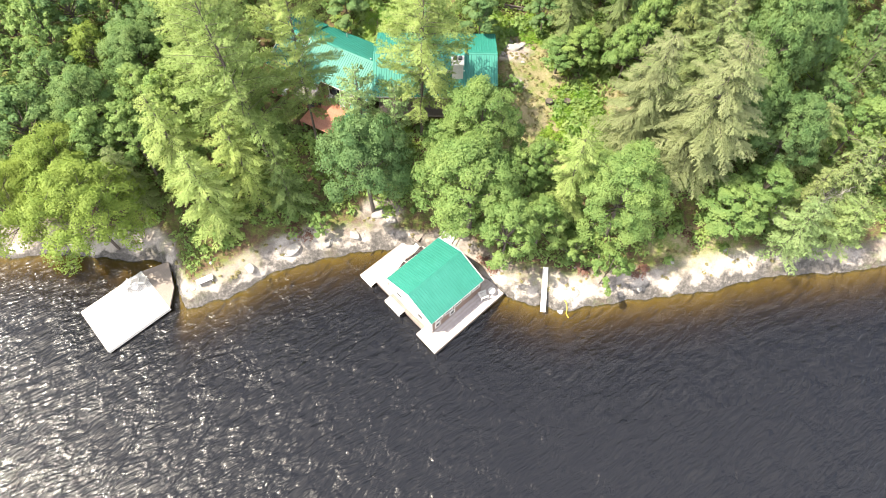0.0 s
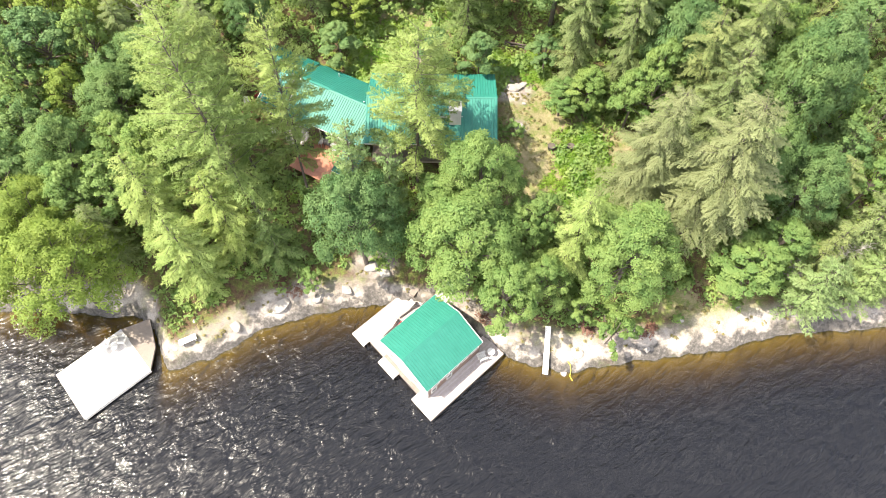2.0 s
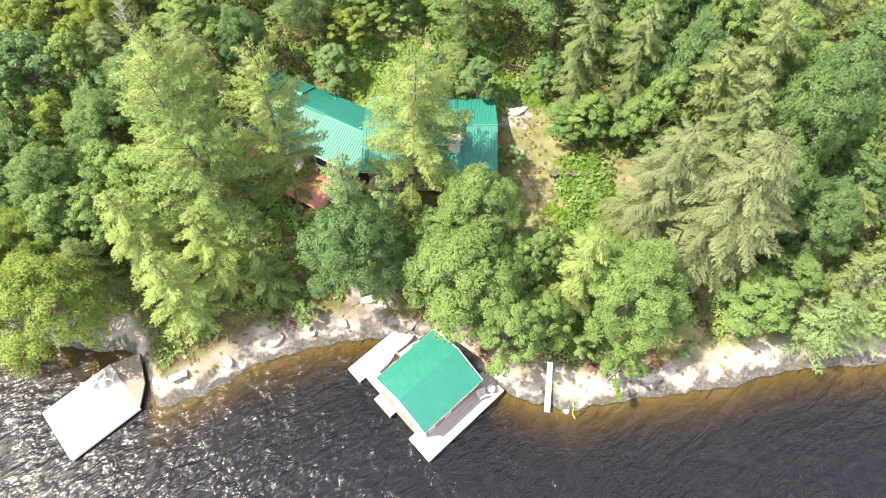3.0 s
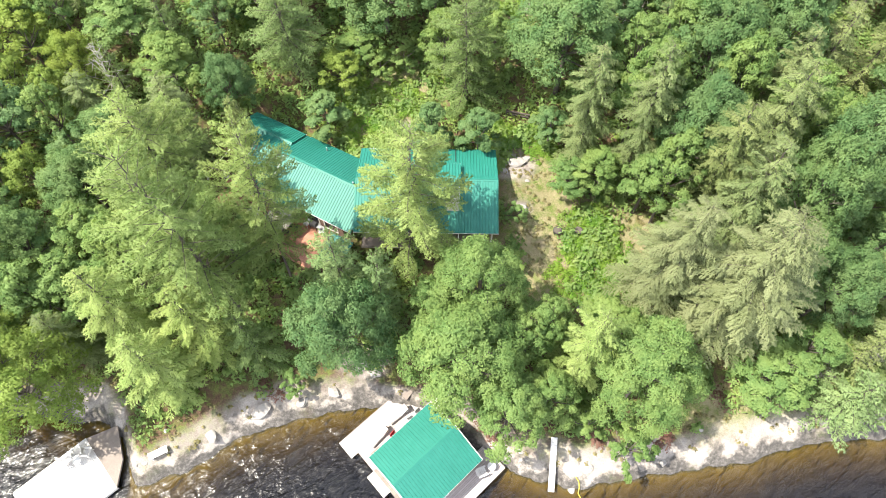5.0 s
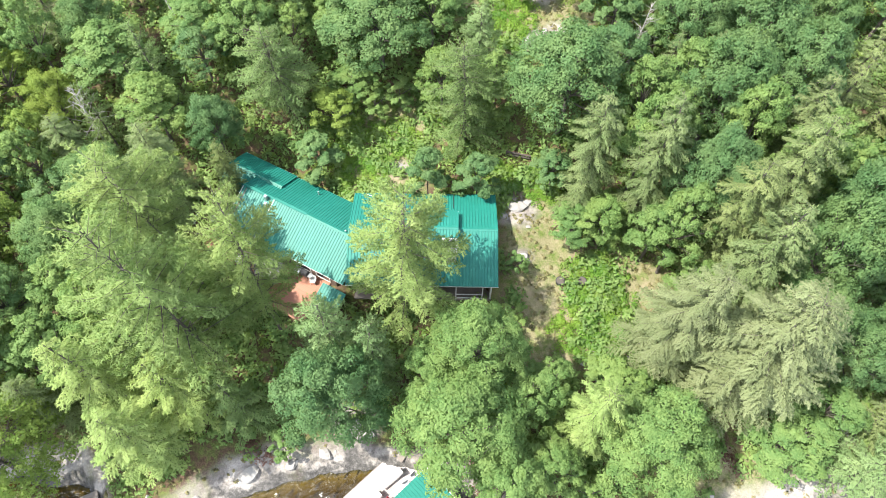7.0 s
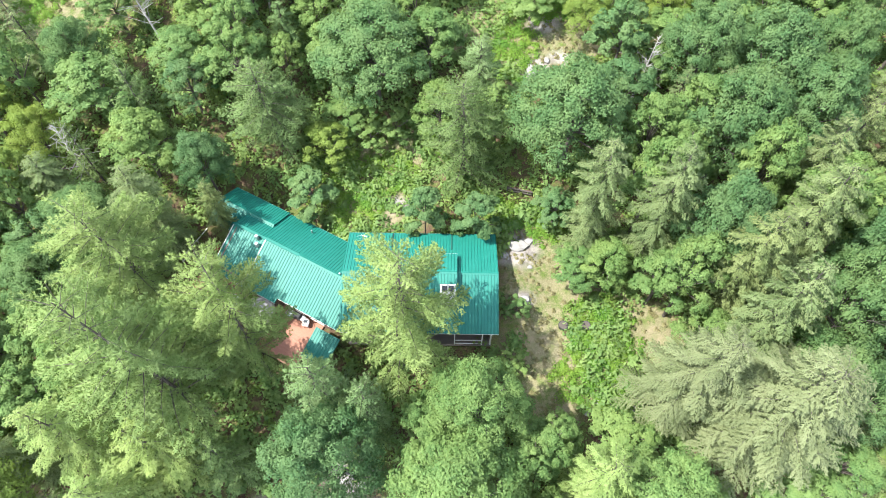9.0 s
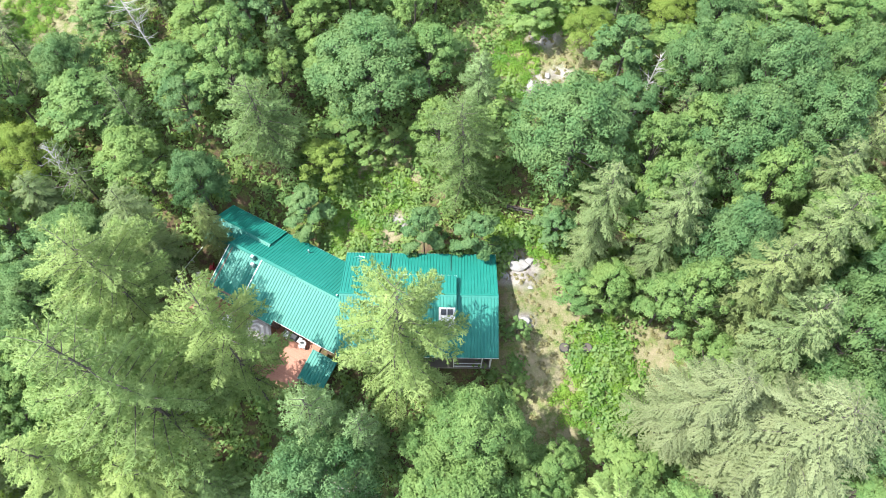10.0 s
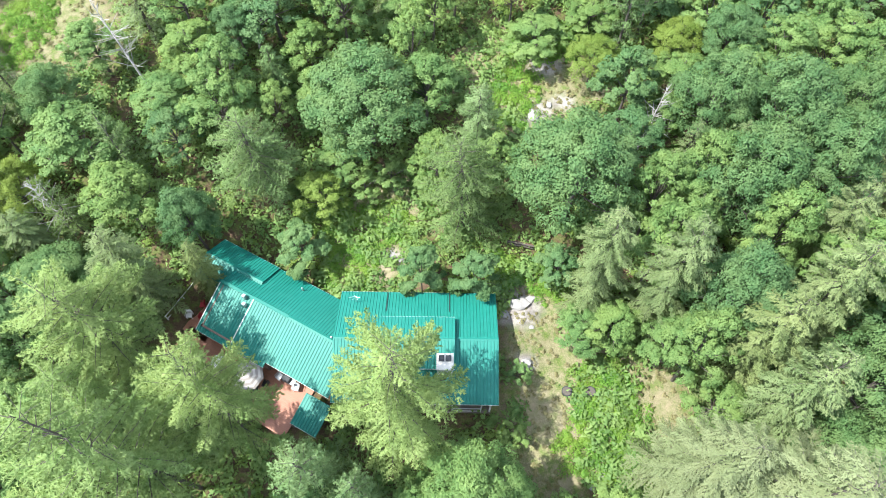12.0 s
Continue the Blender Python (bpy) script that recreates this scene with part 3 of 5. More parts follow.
def build_boathouse_dock():
    d = thing("boathouse_dock", pose(-0.99, 18.42, 0, 0, 0, 43.5), "weathered timber dock with three fingers round the boathouse", "dock", kind="structure")
    boards("decking", 0.65, 8.5, 0.22, 2.4, 0.5, PINKWOOD, d, label="bleached pinkish-grey decking")
    # pale strip along the outer edge, sunlight on the deck put into its colour
    boards("edge_board", 0.65, 8.5, 0.0, 0.21, 0.505, DECKWOOD, d, across=0.21)
    boards("decking", 0.65, 7.6, 6.9, 10.4, 0.5, PINKWOOD, d, label="bleached pinkish decking")
    boards("decking", 0.65, 7.4, 2.4, 6.9, 0.48, WORNWOOD, d)
    for a, c in ((0.0, 2.42), (4.8, 6.85), (8.8, 10.4)):
        boards("finger", 0.0, 0.65, a, c, 0.5, DECKWOOD, d, along_x=False)
        boxes("skirt", [(-0.04, a, 0.14, 0.0, c, 0.5)], DECKWOOD, d)
    for q in ((0.0, -0.05, 0.14, 8.5, 0.0, 0.5), (0.0, 10.4, 0.14, 7.6, 10.45, 0.5), (0.62, 2.42, 0.1, 0.65, 4.8, 0.46), (0.62, 6.85, 0.1, 0.65, 8.8, 0.46), (8.5, 0, 0.14, 8.54, 2.4, 0.5)):
        boxes("skirt", [q], WORNWOOD, d)
    for x, y in ((0.3, 0.3), (0.3, 2.1), (0.3, 5.0), (0.3, 6.6), (0.3, 9.0), (0.3, 10.1), (4.2, 0.3), (8.2, 0.3), (4.0, 10.1)):
        bm = bmesh.new()
        tube(bm, (x, y, -2.6), (x, y, 0.42), 0.11, 0.11, 8)
        part("pile", bm, BARK, d)
    return d


build_boathouse_dock()


def build_swim_dock():
    d = thing("swim_dock", pose(-29.67, 18.08, 0, 0, 0, 44.0), "broad pale timber swimming dock reaching out from the rock", "dock", kind="structure")
    boards("decking", 0.0, 6.1, 0.0, 5.1, 0.5, DECKWOOD, d, along_x=False)
    vs = [(6.1, 0.0), (7.5, 1.6), (8.5, 4.3), (6.1, 5.1)]
    verts = [(x, y, 0.5) for x, y in vs] + [(x, y, 0.3) for x, y in vs]
    # darker wood than the dock: the trees' shade painted into the landing
    mesh_ob("landing", verts, [(0, 1, 2, 3), (7, 6, 5, 4), (0, 4, 5, 1), (1, 5, 6, 2), (2, 6, 7, 3), (3, 7, 4, 0)], WORNWOOD, d, "grey landing with tree shade in its colour")
    for q in ((0, -0.05, 0.15, 6.1, 0.0, 0.5), (0, 5.1, 0.15, 6.1, 5.15, 0.5), (-0.05, 0, 0.15, 0, 5.1, 0.5)):
        boxes("skirt", [q], DECKWOOD, d)
    for x, y in ((0.4, 0.3), (0.4, 4.8), (3.0, 0.3), (3.0, 4.8), (5.8, 0.3), (5.8, 4.8)):
        bm = bmesh.new()
        tube(bm, (x, y, -3.0), (x, y, 0.44), 0.12, 0.12, 8)
        part("pile", bm, BARK, d)


build_swim_dock()


# ---- trees ----
def leaves(centres, normals, sizes, aspect, rng, sag=0.25):
    """Small pointed leaf faces, each turned at random about its own normal."""
    k = len(centres)
    nrm = normals / np.linalg.norm(normals, axis=1, keepdims=True)
    r = rng.normal(size=(k, 3))
    t = r - (r * nrm).sum(1, keepdims=True) * nrm
    t /= np.linalg.norm(t, axis=1, keepdims=True)
    return blades(centres, t, nrm, sizes, aspect, sag)


def blades(base, t, nrm, sizes, aspect, sag=0.2):
    """Three-cornered blades: broad at the stalk, drooping a little to the tip."""
    s = np.cross(nrm, t)
    s /= np.maximum(np.linalg.norm(s, axis=1, keepdims=True), 1e-6)
    a = sizes[:, None]
    v = np.stack([base - t * a * 0.45 + s * a * aspect * 0.55, base - t * a * 0.45 - s * a * aspect * 0.55, base + t * a * 0.6 - nrm * a * sag], 1)
    return v.reshape(-1, 3)


def foliage(name, verts, mat, parent, shade=None, label=""):
    """One mesh of leaf faces; shade: a direction for each leaf, along which it takes the light."""
    k = len(verts) // 3
    q = verts.reshape(k, 3, 3)
    if shade is not None:
        face = np.cross(q[:, 1] - q[:, 0], q[:, 2] - q[:, 0])
        turn = (face * shade).sum(1) < 0
        q[turn] = q[turn][:, ::-1]
    me = bpy.data.meshes.new(name)
    me.vertices.add(3 * k)
    me.vertices.foreach_set("co", q.astype(np.float32).ravel())
    me.loops.add(3 * k)
    me.loops.foreach_set("vertex_index", np.arange(3 * k, dtype=np.int32))
    me.polygons.add(k)
    me.polygons.foreach_set("loop_start", np.arange(0, 3 * k, 3, dtype=np.int32))
    me.update(calc_edges=True)
    if shade is not None:
        me.shade_smooth()
        sn = shade / np.linalg.norm(shade, axis=1, keepdims=True)
        me.normals_split_custom_set_from_vertices(np.repeat(sn, 3, 0).astype(np.float32))
    me.materials.append(mat)
    ob = new(name, me)
    ob.parent = parent
    if label:
        ob["label"] = label
    return ob


def unit(v):
    return v / np.linalg.norm(v, axis=-1, keepdims=True)


def broadleaf(name, label, mat, seed, R, top, low, lobes, clumps, per, leafsize, trunk_r, aspect=0.62):
    """Rounded tree: limbs to a few great lobes, each lobe of leafy clumps, each clump of many leaves."""
    rng = np.random.RandomState(seed)
    tree = thing(name, pose(0, 0, 0), label, "tree", "forest trees")
    mid = low + 0.42 * (top - low)
    lc, lr = [], []
    for k in range(lobes):
        f = (k + 0.5) / lobes
        up = 1 - 1.25 * f
        az = k * 2.39996 + rng.uniform(-0.4, 0.4)
        ring = math.sqrt(max(0.0, 1 - up * up))
        r = R * rng.uniform(0.30, 0.44)
        rad = (R - 0.72 * r) * rng.uniform(0.78, 1.04)
        lc.append((rad * ring * math.cos(az), rad * ring * math.sin(az), mid + up * (top - mid - 0.8 * r) * rng.uniform(0.82, 1.0)))
        lr.append(r)
    lc.append((rng.uniform(-0.3, 0.3), rng.uniform(-0.3, 0.3), top - 0.36 * R))
    lr.append(0.36 * R)
    lc, lr = np.array(lc), np.array(lr)
    core = np.array([0, 0, low + 0.2 * (top - low)])
    lobe_out = unit(lc - core)
    lw = rng.choice(lobes + 1, clumps, p=lr ** 2 / (lr ** 2).sum())
    cu = unit(rng.normal(size=(clumps, 3)) + lobe_out[lw] * 0.75 + np.array([0, 0, 0.35]))
    cc = lc[lw] + cu * (lr[lw] * rng.uniform(0.72, 1.06, clumps))[:, None] * np.array([1, 1, 0.85])
    cr = R * rng.uniform(0.085, 0.165, clumps)
    n = clumps * per
    which = rng.choice(clumps, n, p=cr ** 2 / (cr ** 2).sum())
    u = rng.normal(size=(n, 3))
    u[:, 2] = np.abs(u[:, 2]) * 1.1 - 0.25
    u = unit(u)
    pts = cc[which] + u * (cr[which] * rng.uniform(0.55, 1.12, n))[:, None] * np.array([1, 1, 0.7])
    deep = rng.uniform(size=n) < 0.10
    pts[deep] = (pts[deep] - core) * np.array([0.7, 0.7, 0.8]) + core
    nr = u * 0.7 + cu[which] * 0.3 + np.array([0, 0, 0.5]) + rng.normal(size=u.shape) * 0.45
    soft = u * 0.62 + cu[which] * 0.42 + lobe_out[lw][which] * 0.34 + np.array([0, 0, 0.28]) + rng.normal(size=u.shape) * 0.34
    foliage("crown", leaves(pts, nr, leafsize * rng.uniform(0.65, 1.3, n), aspect, rng), mat, tree, soft)
    bm = bmesh.new()
    fork = (0.12, 0.05, low + 0.4 * (top - low))
    tube(bm, (0, 0, -0.6), fork, trunk_r, trunk_r * 0.55, 8)
    tube(bm, fork, (0.0, 0.1, top - 0.6), trunk_r * 0.55, 0.03, 6)
    part("trunk", bm, BARK, tree)
    bm = bmesh.new()
    for k in range(lobes):
        root = Vector((0.06, 0.03, low + (0.15 + 0.3 * (lc[k][2] - low) / (top - low)) * (top - low)))
        tube(bm, root, lc[k], trunk_r * 0.36, 0.03, 5)
    for k in range(0, clumps, 3):
        tube(bm, lc[lw[k]], cc[k], 0.022, 0.008, 3)
    tagged(part("branching", bm, BARK, tree), kind="stuff")
    return tree


def conifer(name, label, mat, seed, R, top, low, whorls, boughs, trunk_r, lift=0.25, sag=0.2, width=0.34, fill=3.0, tuft=5, blade=0.22, taper=0.55, soft=True):
    """Whorls of boughs with clear gaps; soft: plumes of needle stars, else flat feathery sprays."""
    rng = np.random.RandomState(seed)
    tree = thing(name, pose(0, 0, 0), label, "tree", "forest trees")
    bm = bmesh.new()
    tube(bm, (0, 0, -0.6), (0, 0, top * 0.45), trunk_r, trunk_r * 0.55, 8)
    tube(bm, (0, 0, top * 0.45), (0, 0, top - 0.15), trunk_r * 0.55, 0.03, 6)
    part("trunk", bm, BARK, tree)
    bm = bmesh.new()
    up = np.array([0.0, 0.0, 1.0])
    P, T, N, S = [], [], [], []
    az = rng.uniform(0, math.tau)
    for w in range(whorls):
        f = (w + 0.3) / whorls
        z0 = low + (top - low) * f ** 0.9
        reach = R * (1 - f) ** taper * (0.85 + 0.15 * math.sin(7 * f + seed)) + 0.3
        az += 2.4
        here = boughs if f < 0.8 else max(4, boughs - 1)
        for k in range(here):
            a = az + math.tau * (k + rng.uniform(-0.22, 0.22)) / here
            L = reach * rng.uniform(0.62, 1.12)
            z = z0 + rng.uniform(-0.35, 0.35)
            d = np.array([math.cos(a), math.sin(a), 0])
            s = np.array([-d[1], d[0], 0])
            rise, fall = lift * rng.uniform(0.5, 1.4) + 0.35 * f, sag * rng.uniform(0.7, 1.3)
            roll, bend = rng.uniform(-0.25, 0.25), rng.uniform(-0.14, 0.14)

            def spine(g):
                return d * L * g + s * bend * L * g * g + up * (z + rise * L * g - fall * L * g * g)

            tube(bm, spine(0), spine(0.5), 0.012 + 0.009 * L, 0.008 + 0.004 * L, 4)
            tube(bm, spine(0.5), spine(0.95), 0.008 + 0.004 * L, 0.006, 3)
            tone = rng.normal(size=3) * 0.20
            count = max(3, int(L * fill))
            for j in range(count):
                g = 0.07 + 0.93 * (j + rng.uniform(0.2, 0.8)) / count
                sp = spine(g)
                for q in (-1, 1):
                    long = width * L * (1.06 - g) ** 0.6 * min(1, 0.25 + 1.1 * g) * rng.uniform(0.65, 1.2) + 0.14
                    way = d * rng.uniform(0.75, 1.05) + s * q * rng.uniform(0.6, 0.9) + up * (q * roll + (0.16 if soft else -0.22 * fall) + rng.normal() * 0.08)
                    way /= np.linalg.norm(way)
                    if soft:
                        m = max(1, int(round(long / (blade * 0.8))))
                        h = np.repeat((np.arange(m) + 0.85) / m, tuft)
                        n = len(h)
                        out = unit(way * 0.55 + up * 0.30 + rng.normal(size=(n, 3)) * 0.62)
                        P.append(sp + way * (long * h)[:, None] + out * blade * 0.42 + rng.normal(size=(n, 3)) * 0.025)
                        T.append(out)
                        N.append(up + rng.normal(size=(n, 3)) * 0.5)
                        S.append(up * 0.55 + d * 0.42 + s * q * 0.40 * g + out * 0.55 + tone + rng.normal(size=(n, 3)) * 0.16)
                    else:
                        m = max(2, int(round(long / (blade * 0.46))))
                        h = np.repeat((np.arange(m) + 0.5) / m, tuft)
                        n = len(h)
                        side = np.tile(np.array([-1.0, 1.0]), n)[:n] * rng.uniform(0.3, 1.0, n)
                        cross = np.cross(up, way)
                        out = unit(way * 0.85 + cross * side[:, None] + up * -0.18 + rng.normal(size=(n, 3)) * 0.20)
                        P.append(sp + way * (long * h)[:, None] - up * (0.42 * fall * long * h * h)[:, None] + out * blade * 0.36 + rng.normal(size=(n, 3)) * np.array([0.03, 0.03, 0.05]))
                        T.append(out)
                        N.append(up + d * 0.25 + s * q * 0.2 + rng.normal(size=(n, 3)) * 0.28)
                        S.append(up * 0.95 + d * 0.32 + s * q * 0.42 * g + tone + out * 0.20 + rng.normal(size=(n, 3)) * 0.26)
    crest = 40
    P.append(np.column_stack([rng.normal(size=crest) * 0.12, rng.normal(size=crest) * 0.12, top - rng.uniform(0, 0.9, crest)]))
    T.append(rng.normal(size=(crest, 3)) * np.array([1, 1, 0.6]) + up * 0.4)
    N.append(up + rng.normal(size=(crest, 3)) * 0.5)
    S.append(rng.normal(size=(crest, 3)) * 0.3 + up)
    P, T, N, S = np.concatenate(P), unit(np.concatenate(T)), np.concatenate(N), np.concatenate(S)
    N -= (N * T).sum(1, keepdims=True) * T
    N /= np.maximum(np.linalg.norm(N, axis=1, keepdims=True), 1e-6)
    foliage("crown", blades(P, T, N, blade * rng.uniform(0.7, 1.25, len(P)), 0.26 if soft else 0.32, 0.12), mat, tree, S)
    tagged(part("branching", bm, BARK, tree), kind="stuff")
    return tree


# one of each kind; height and spread are set again for every copy
KINDS = {}


def kind_of_tree(key, ob, top, R):
    ob.matrix_world = pose(0, 0, -400)
    KINDS.setdefault(key, []).append((ob, top, R))


for k in range(2):
    kind_of_tree("P", conifer("white_pine", "tall white pine with soft pale green needle plumes", PINE, 11 + k, 4.6, 19, 4.4, 17, 5, 0.15, 0.34, 0.15, 0.37, 3.8, 7, 0.185, 0.36), 19, 4.6)
    kind_of_tree("p", conifer("young_pine", "slender young white pine with pale blue-green needles", SOFTPINE, 15 + k, 2.6, 10.5, 1.0, 12, 6, 0.10, 0.32, 0.14, 0.38, 4.4, 7, 0.17, 0.6), 10.5, 2.6)
    kind_of_tree("F", conifer("white_pine", "broad bushy pine with mid-green needle plumes", FIR, 91 + k, 4.2, 12, 1.2, 14, 6, 0.17, 0.24, 0.20, 0.36, 3.5, 6, 0.18, 0.4), 12, 4.2)
    kind_of_tree("H", conifer("hemlock", "tall hemlock with drooping layered green boughs", HEMLOCK, 21 + k, 3.6, 15, 1.2, 15, 7, 0.16, 0.14, 0.36, 0.40, 4.0, 3, 0.18, 0.52, False), 15, 3.6)
    kind_of_tree("Y", conifer("hemlock", "hemlock with sunlit yellow-green feathery boughs", PINE, 28 + k, 3.6, 13, 1.2, 14, 6, 0.16, 0.14, 0.36, 0.38, 4.0, 3, 0.18, 0.55, False), 13, 3.6)
    kind_of_tree("N", conifer("hemlock", "wide old hemlock with pale drooping feathery boughs", PALEHEM, 81 + k, 4.8, 16, 3.0, 14, 9, 0.20, 0.20, 0.42, 0.38, 4.2, 3, 0.16, 0.42, False), 16, 4.8)
    kind_of_tree("h", conifer("young_hemlock", "bushy young hemlock with mid-green sprays", FIR, 25 + k, 2.0, 6.5, 0.3, 10, 6, 0.10, 0.16, 0.30, 0.36, 4.6, 3, 0.17, 0.6, False), 6.5, 2.0)
    kind_of_tree("O", broadleaf("oak", "broad oak with dense deep green foliage", OAK, 31 + k, 4.2, 9.5, 1.8, 18, 250, 120, 0.165, 0.24), 9.5, 4.2)
    kind_of_tree("Q", broadleaf("oak", "spreading oak with light mid-green foliage over the shore", MAPLE, 71 + k, 4.2, 12.5, 2.2, 19, 260, 120, 0.17, 0.26), 12.5, 4.2)
    kind_of_tree("o", broadleaf("young_oak", "young oak with deep green leaves", OAK, 35 + k, 2.5, 8, 1.5, 11, 100, 90, 0.19, 0.14), 8, 2.5)
    kind_of_tree("M", broadleaf("maple", "maple with fresh mid-green leaves", MAPLE, 41 + k, 2.8, 9, 1.6, 15, 150, 95, 0.165, 0.16), 9, 2.8)
    kind_of_tree("B", broadleaf("birch", "birch with bright yellow-green foliage", BIRCH, 51 + k, 4.2, 10, 1.2, 20, 230, 110, 0.15, 0.14), 10, 4.2)
    kind_of_tree("b", broadleaf("bushy_maple", "dense round-crowned young maple close behind the cottage", OAK, 65 + k, 2.0, 6.5, 0.4, 10, 110, 95, 0.17, 0.08), 6.5, 2.0)
    kind_of_tree("s", broadleaf("sapling", "low leafy sapling with light green leaves", MAPLE, 61 + k, 1.6, 3.6, 0.3, 7, 50, 70, 0.15, 0.06), 3.6, 1.6)
    # lighter builds for the woods further back
    kind_of_tree("P far", conifer("white_pine", "white pine with pale green needles in the wood", FIR, 111 + k, 3.8, 13, 1.5, 11, 5, 0.2, 0.26, 0.16, 0.34, 2.6, 5, 0.28, 0.55), 13, 3.8)
    kind_of_tree("H far", conifer("hemlock", "hemlock with layered boughs in the wood", HEMLOCK, 121 + k, 3.2, 12, 1.0, 11, 6, 0.18, 0.14, 0.34, 0.32, 2.8, 2, 0.27, 0.62, False), 12, 3.2)
    kind_of_tree("O far", broadleaf("oak", "round-crowned oak among the forest trees", OAK, 131 + k, 3.6, 9.5, 2.0, 15, 120, 80, 0.225, 0.2), 9.5, 3.6)
    kind_of_tree("M far", broadleaf("maple", "mid-green maple among the forest trees", MAPLE, 141 + k, 3.0, 8.5, 1.5, 13, 100, 75, 0.21, 0.16), 8.5, 3.0)
    kind_of_tree("B far", broadleaf("birch", "yellow-green birch among the forest trees", BIRCH, 151 + k, 2.8, 8.5, 1.2, 13, 100, 70, 0.20, 0.14), 8.5, 2.8)
    kind_of_tree("outer", broadleaf("maple", "leafy forest tree beyond the clearing", MAPLE, 161 + k, 3.8, 10, 1.5, 9, 30, 16, 1.0, 0.2), 10, 3.8)

rng_trees = np.random.RandomState(5)
PLANTED = []


def plant(kind, x, y, top, R):
    """A tree of that kind with its crown's highest point at the height top."""
    group = KINDS[kind]
    ob, t0, r0 = group[rng_trees.randint(len(group))]
    z = ground_at(x, y)
    sz, sr = (top - z) / t0, R / r0
    m = pose(x, y, z, rng_trees.uniform(-2.5, 2.5), rng_trees.uniform(-2.5, 2.5), rng_trees.uniform(0, 360)) @ Matrix.Diagonal((sr, sr, sz, 1))
    copy_thing(ob, m)
    PLANTED.append((x, y, R))


SHORE_TREES = [
    ("P", -17.3, 36.4, 24.6, 5.3), ("B", -31.6, 28.4, 12.2, 5.0), ("B", -38.5, 29.0, 11.5, 4.4), ("Y", -20.8, 29.4, 14.0, 3.6),
    ("Y", -17.8, 32.4, 15.0, 3.4), ("Y", -23.5, 33.0, 16.6, 3.5), ("M", -25.4, 37.8, 14.2, 2.6), ("M", -28.8, 35.6, 12.0, 2.8),
    ("M", -31.2, 35.4, 12.2, 2.8), ("M", -29.0, 40.4, 12.0, 2.8), ("O", -33.5, 39.0, 13.0, 3.2), ("H", -28.8, 32.2, 11.0, 2.2),
    ("O", -7.3, 32.5, 15.2, 3.8), ("Q", 2.0, 30.4, 14.2, 4.4), ("M", 5.0, 26.9, 11.4, 3.0), ("M", 8.2, 28.4, 9.8, 2.3),
    ("s", 11.4, 27.0, 5.6, 1.6), ("Y", 10.4, 31.2, 15.6, 3.0), ("Q", 14.8, 29.6, 14.4, 3.8), ("s", 14.0, 25.2, 6.4, 2.1),
    ("M", 25.6, 30.6, 9.0, 3.1), ("p", 31.3, 28.6, 9.2, 3.1), ("M", 28.6, 32.6, 9.0, 2.4), ("p", 36.0, 29.5, 8.6, 2.8),
    ("s", -12.0, 30.2, 3.6, 1.3), ("h", -15.0, 32.4, 10.4, 2.2), ("B", -35.5, 33.5, 11.5, 3.6), ("H", 33.0, 37.0, 12.0, 2.8),
]
GARDEN_TREES = [
    ("P", -2.8, 40.3, 21.8, 5.0), ("p", -7.8, 36.6, 16.6, 3.0), ("p", -4.8, 35.0, 15.6, 2.2), ("Q", 3.0, 35.6, 16.0, 3.4),
    ("P", -13.3, 39.4, 23.4, 3.8), ("P", -22.4, 45.4, 20.0, 4.9), ("P", -22.6, 39.8, 17.6, 3.8), ("N", 16.6, 37.2, 20.0, 3.8),
    ("N", 21.6, 35.2, 20.8, 5.2), ("M", -0.6, 34.2, 13.0, 2.3), ("M", 6.4, 33.2, 10.8, 2.3), ("M", 8.2, 34.0, 11.0, 1.9),
    ("M", 19.9, 41.8, 11.6, 2.2), ("s", 6.3, 44.5, 7.2, 1.2), ("s", 5.9, 40.2, 6.4, 1.4), ("M", -18.5, 41.5, 13.0, 2.4),
    ("H", 22.3, 40.4, 20.8, 3.4), ("H", 21.6, 44.5, 20.6, 3.3), ("M", 18.4, 44.6, 17.0, 2.4), ("M", 17.0, 45.6, 13.4, 2.5),
    ("H", 25.8, 47.0, 21.6, 3.6), ("O", 28.0, 42.0, 19.8, 3.4), ("O", 26.5, 38.0, 15.5, 3.0), ("O", 20.3, 47.9, 19.5, 3.2),
    ("H", 16.4, 49.0, 21.8, 2.9), ("H", 12.0, 50.2, 19.8, 3.0), ("M", 16.3, 52.0, 19.4, 2.5), ("M", 10.9, 47.4, 9.8, 2.0),
    ("M", 13.4, 47.6, 11.4, 2.1), ("O", 32.0, 46.0, 19.0, 3.4), ("M", 28.6, 49.6, 19.2, 2.8), ("O", 30.5, 36.5, 13.0, 3.0),
]
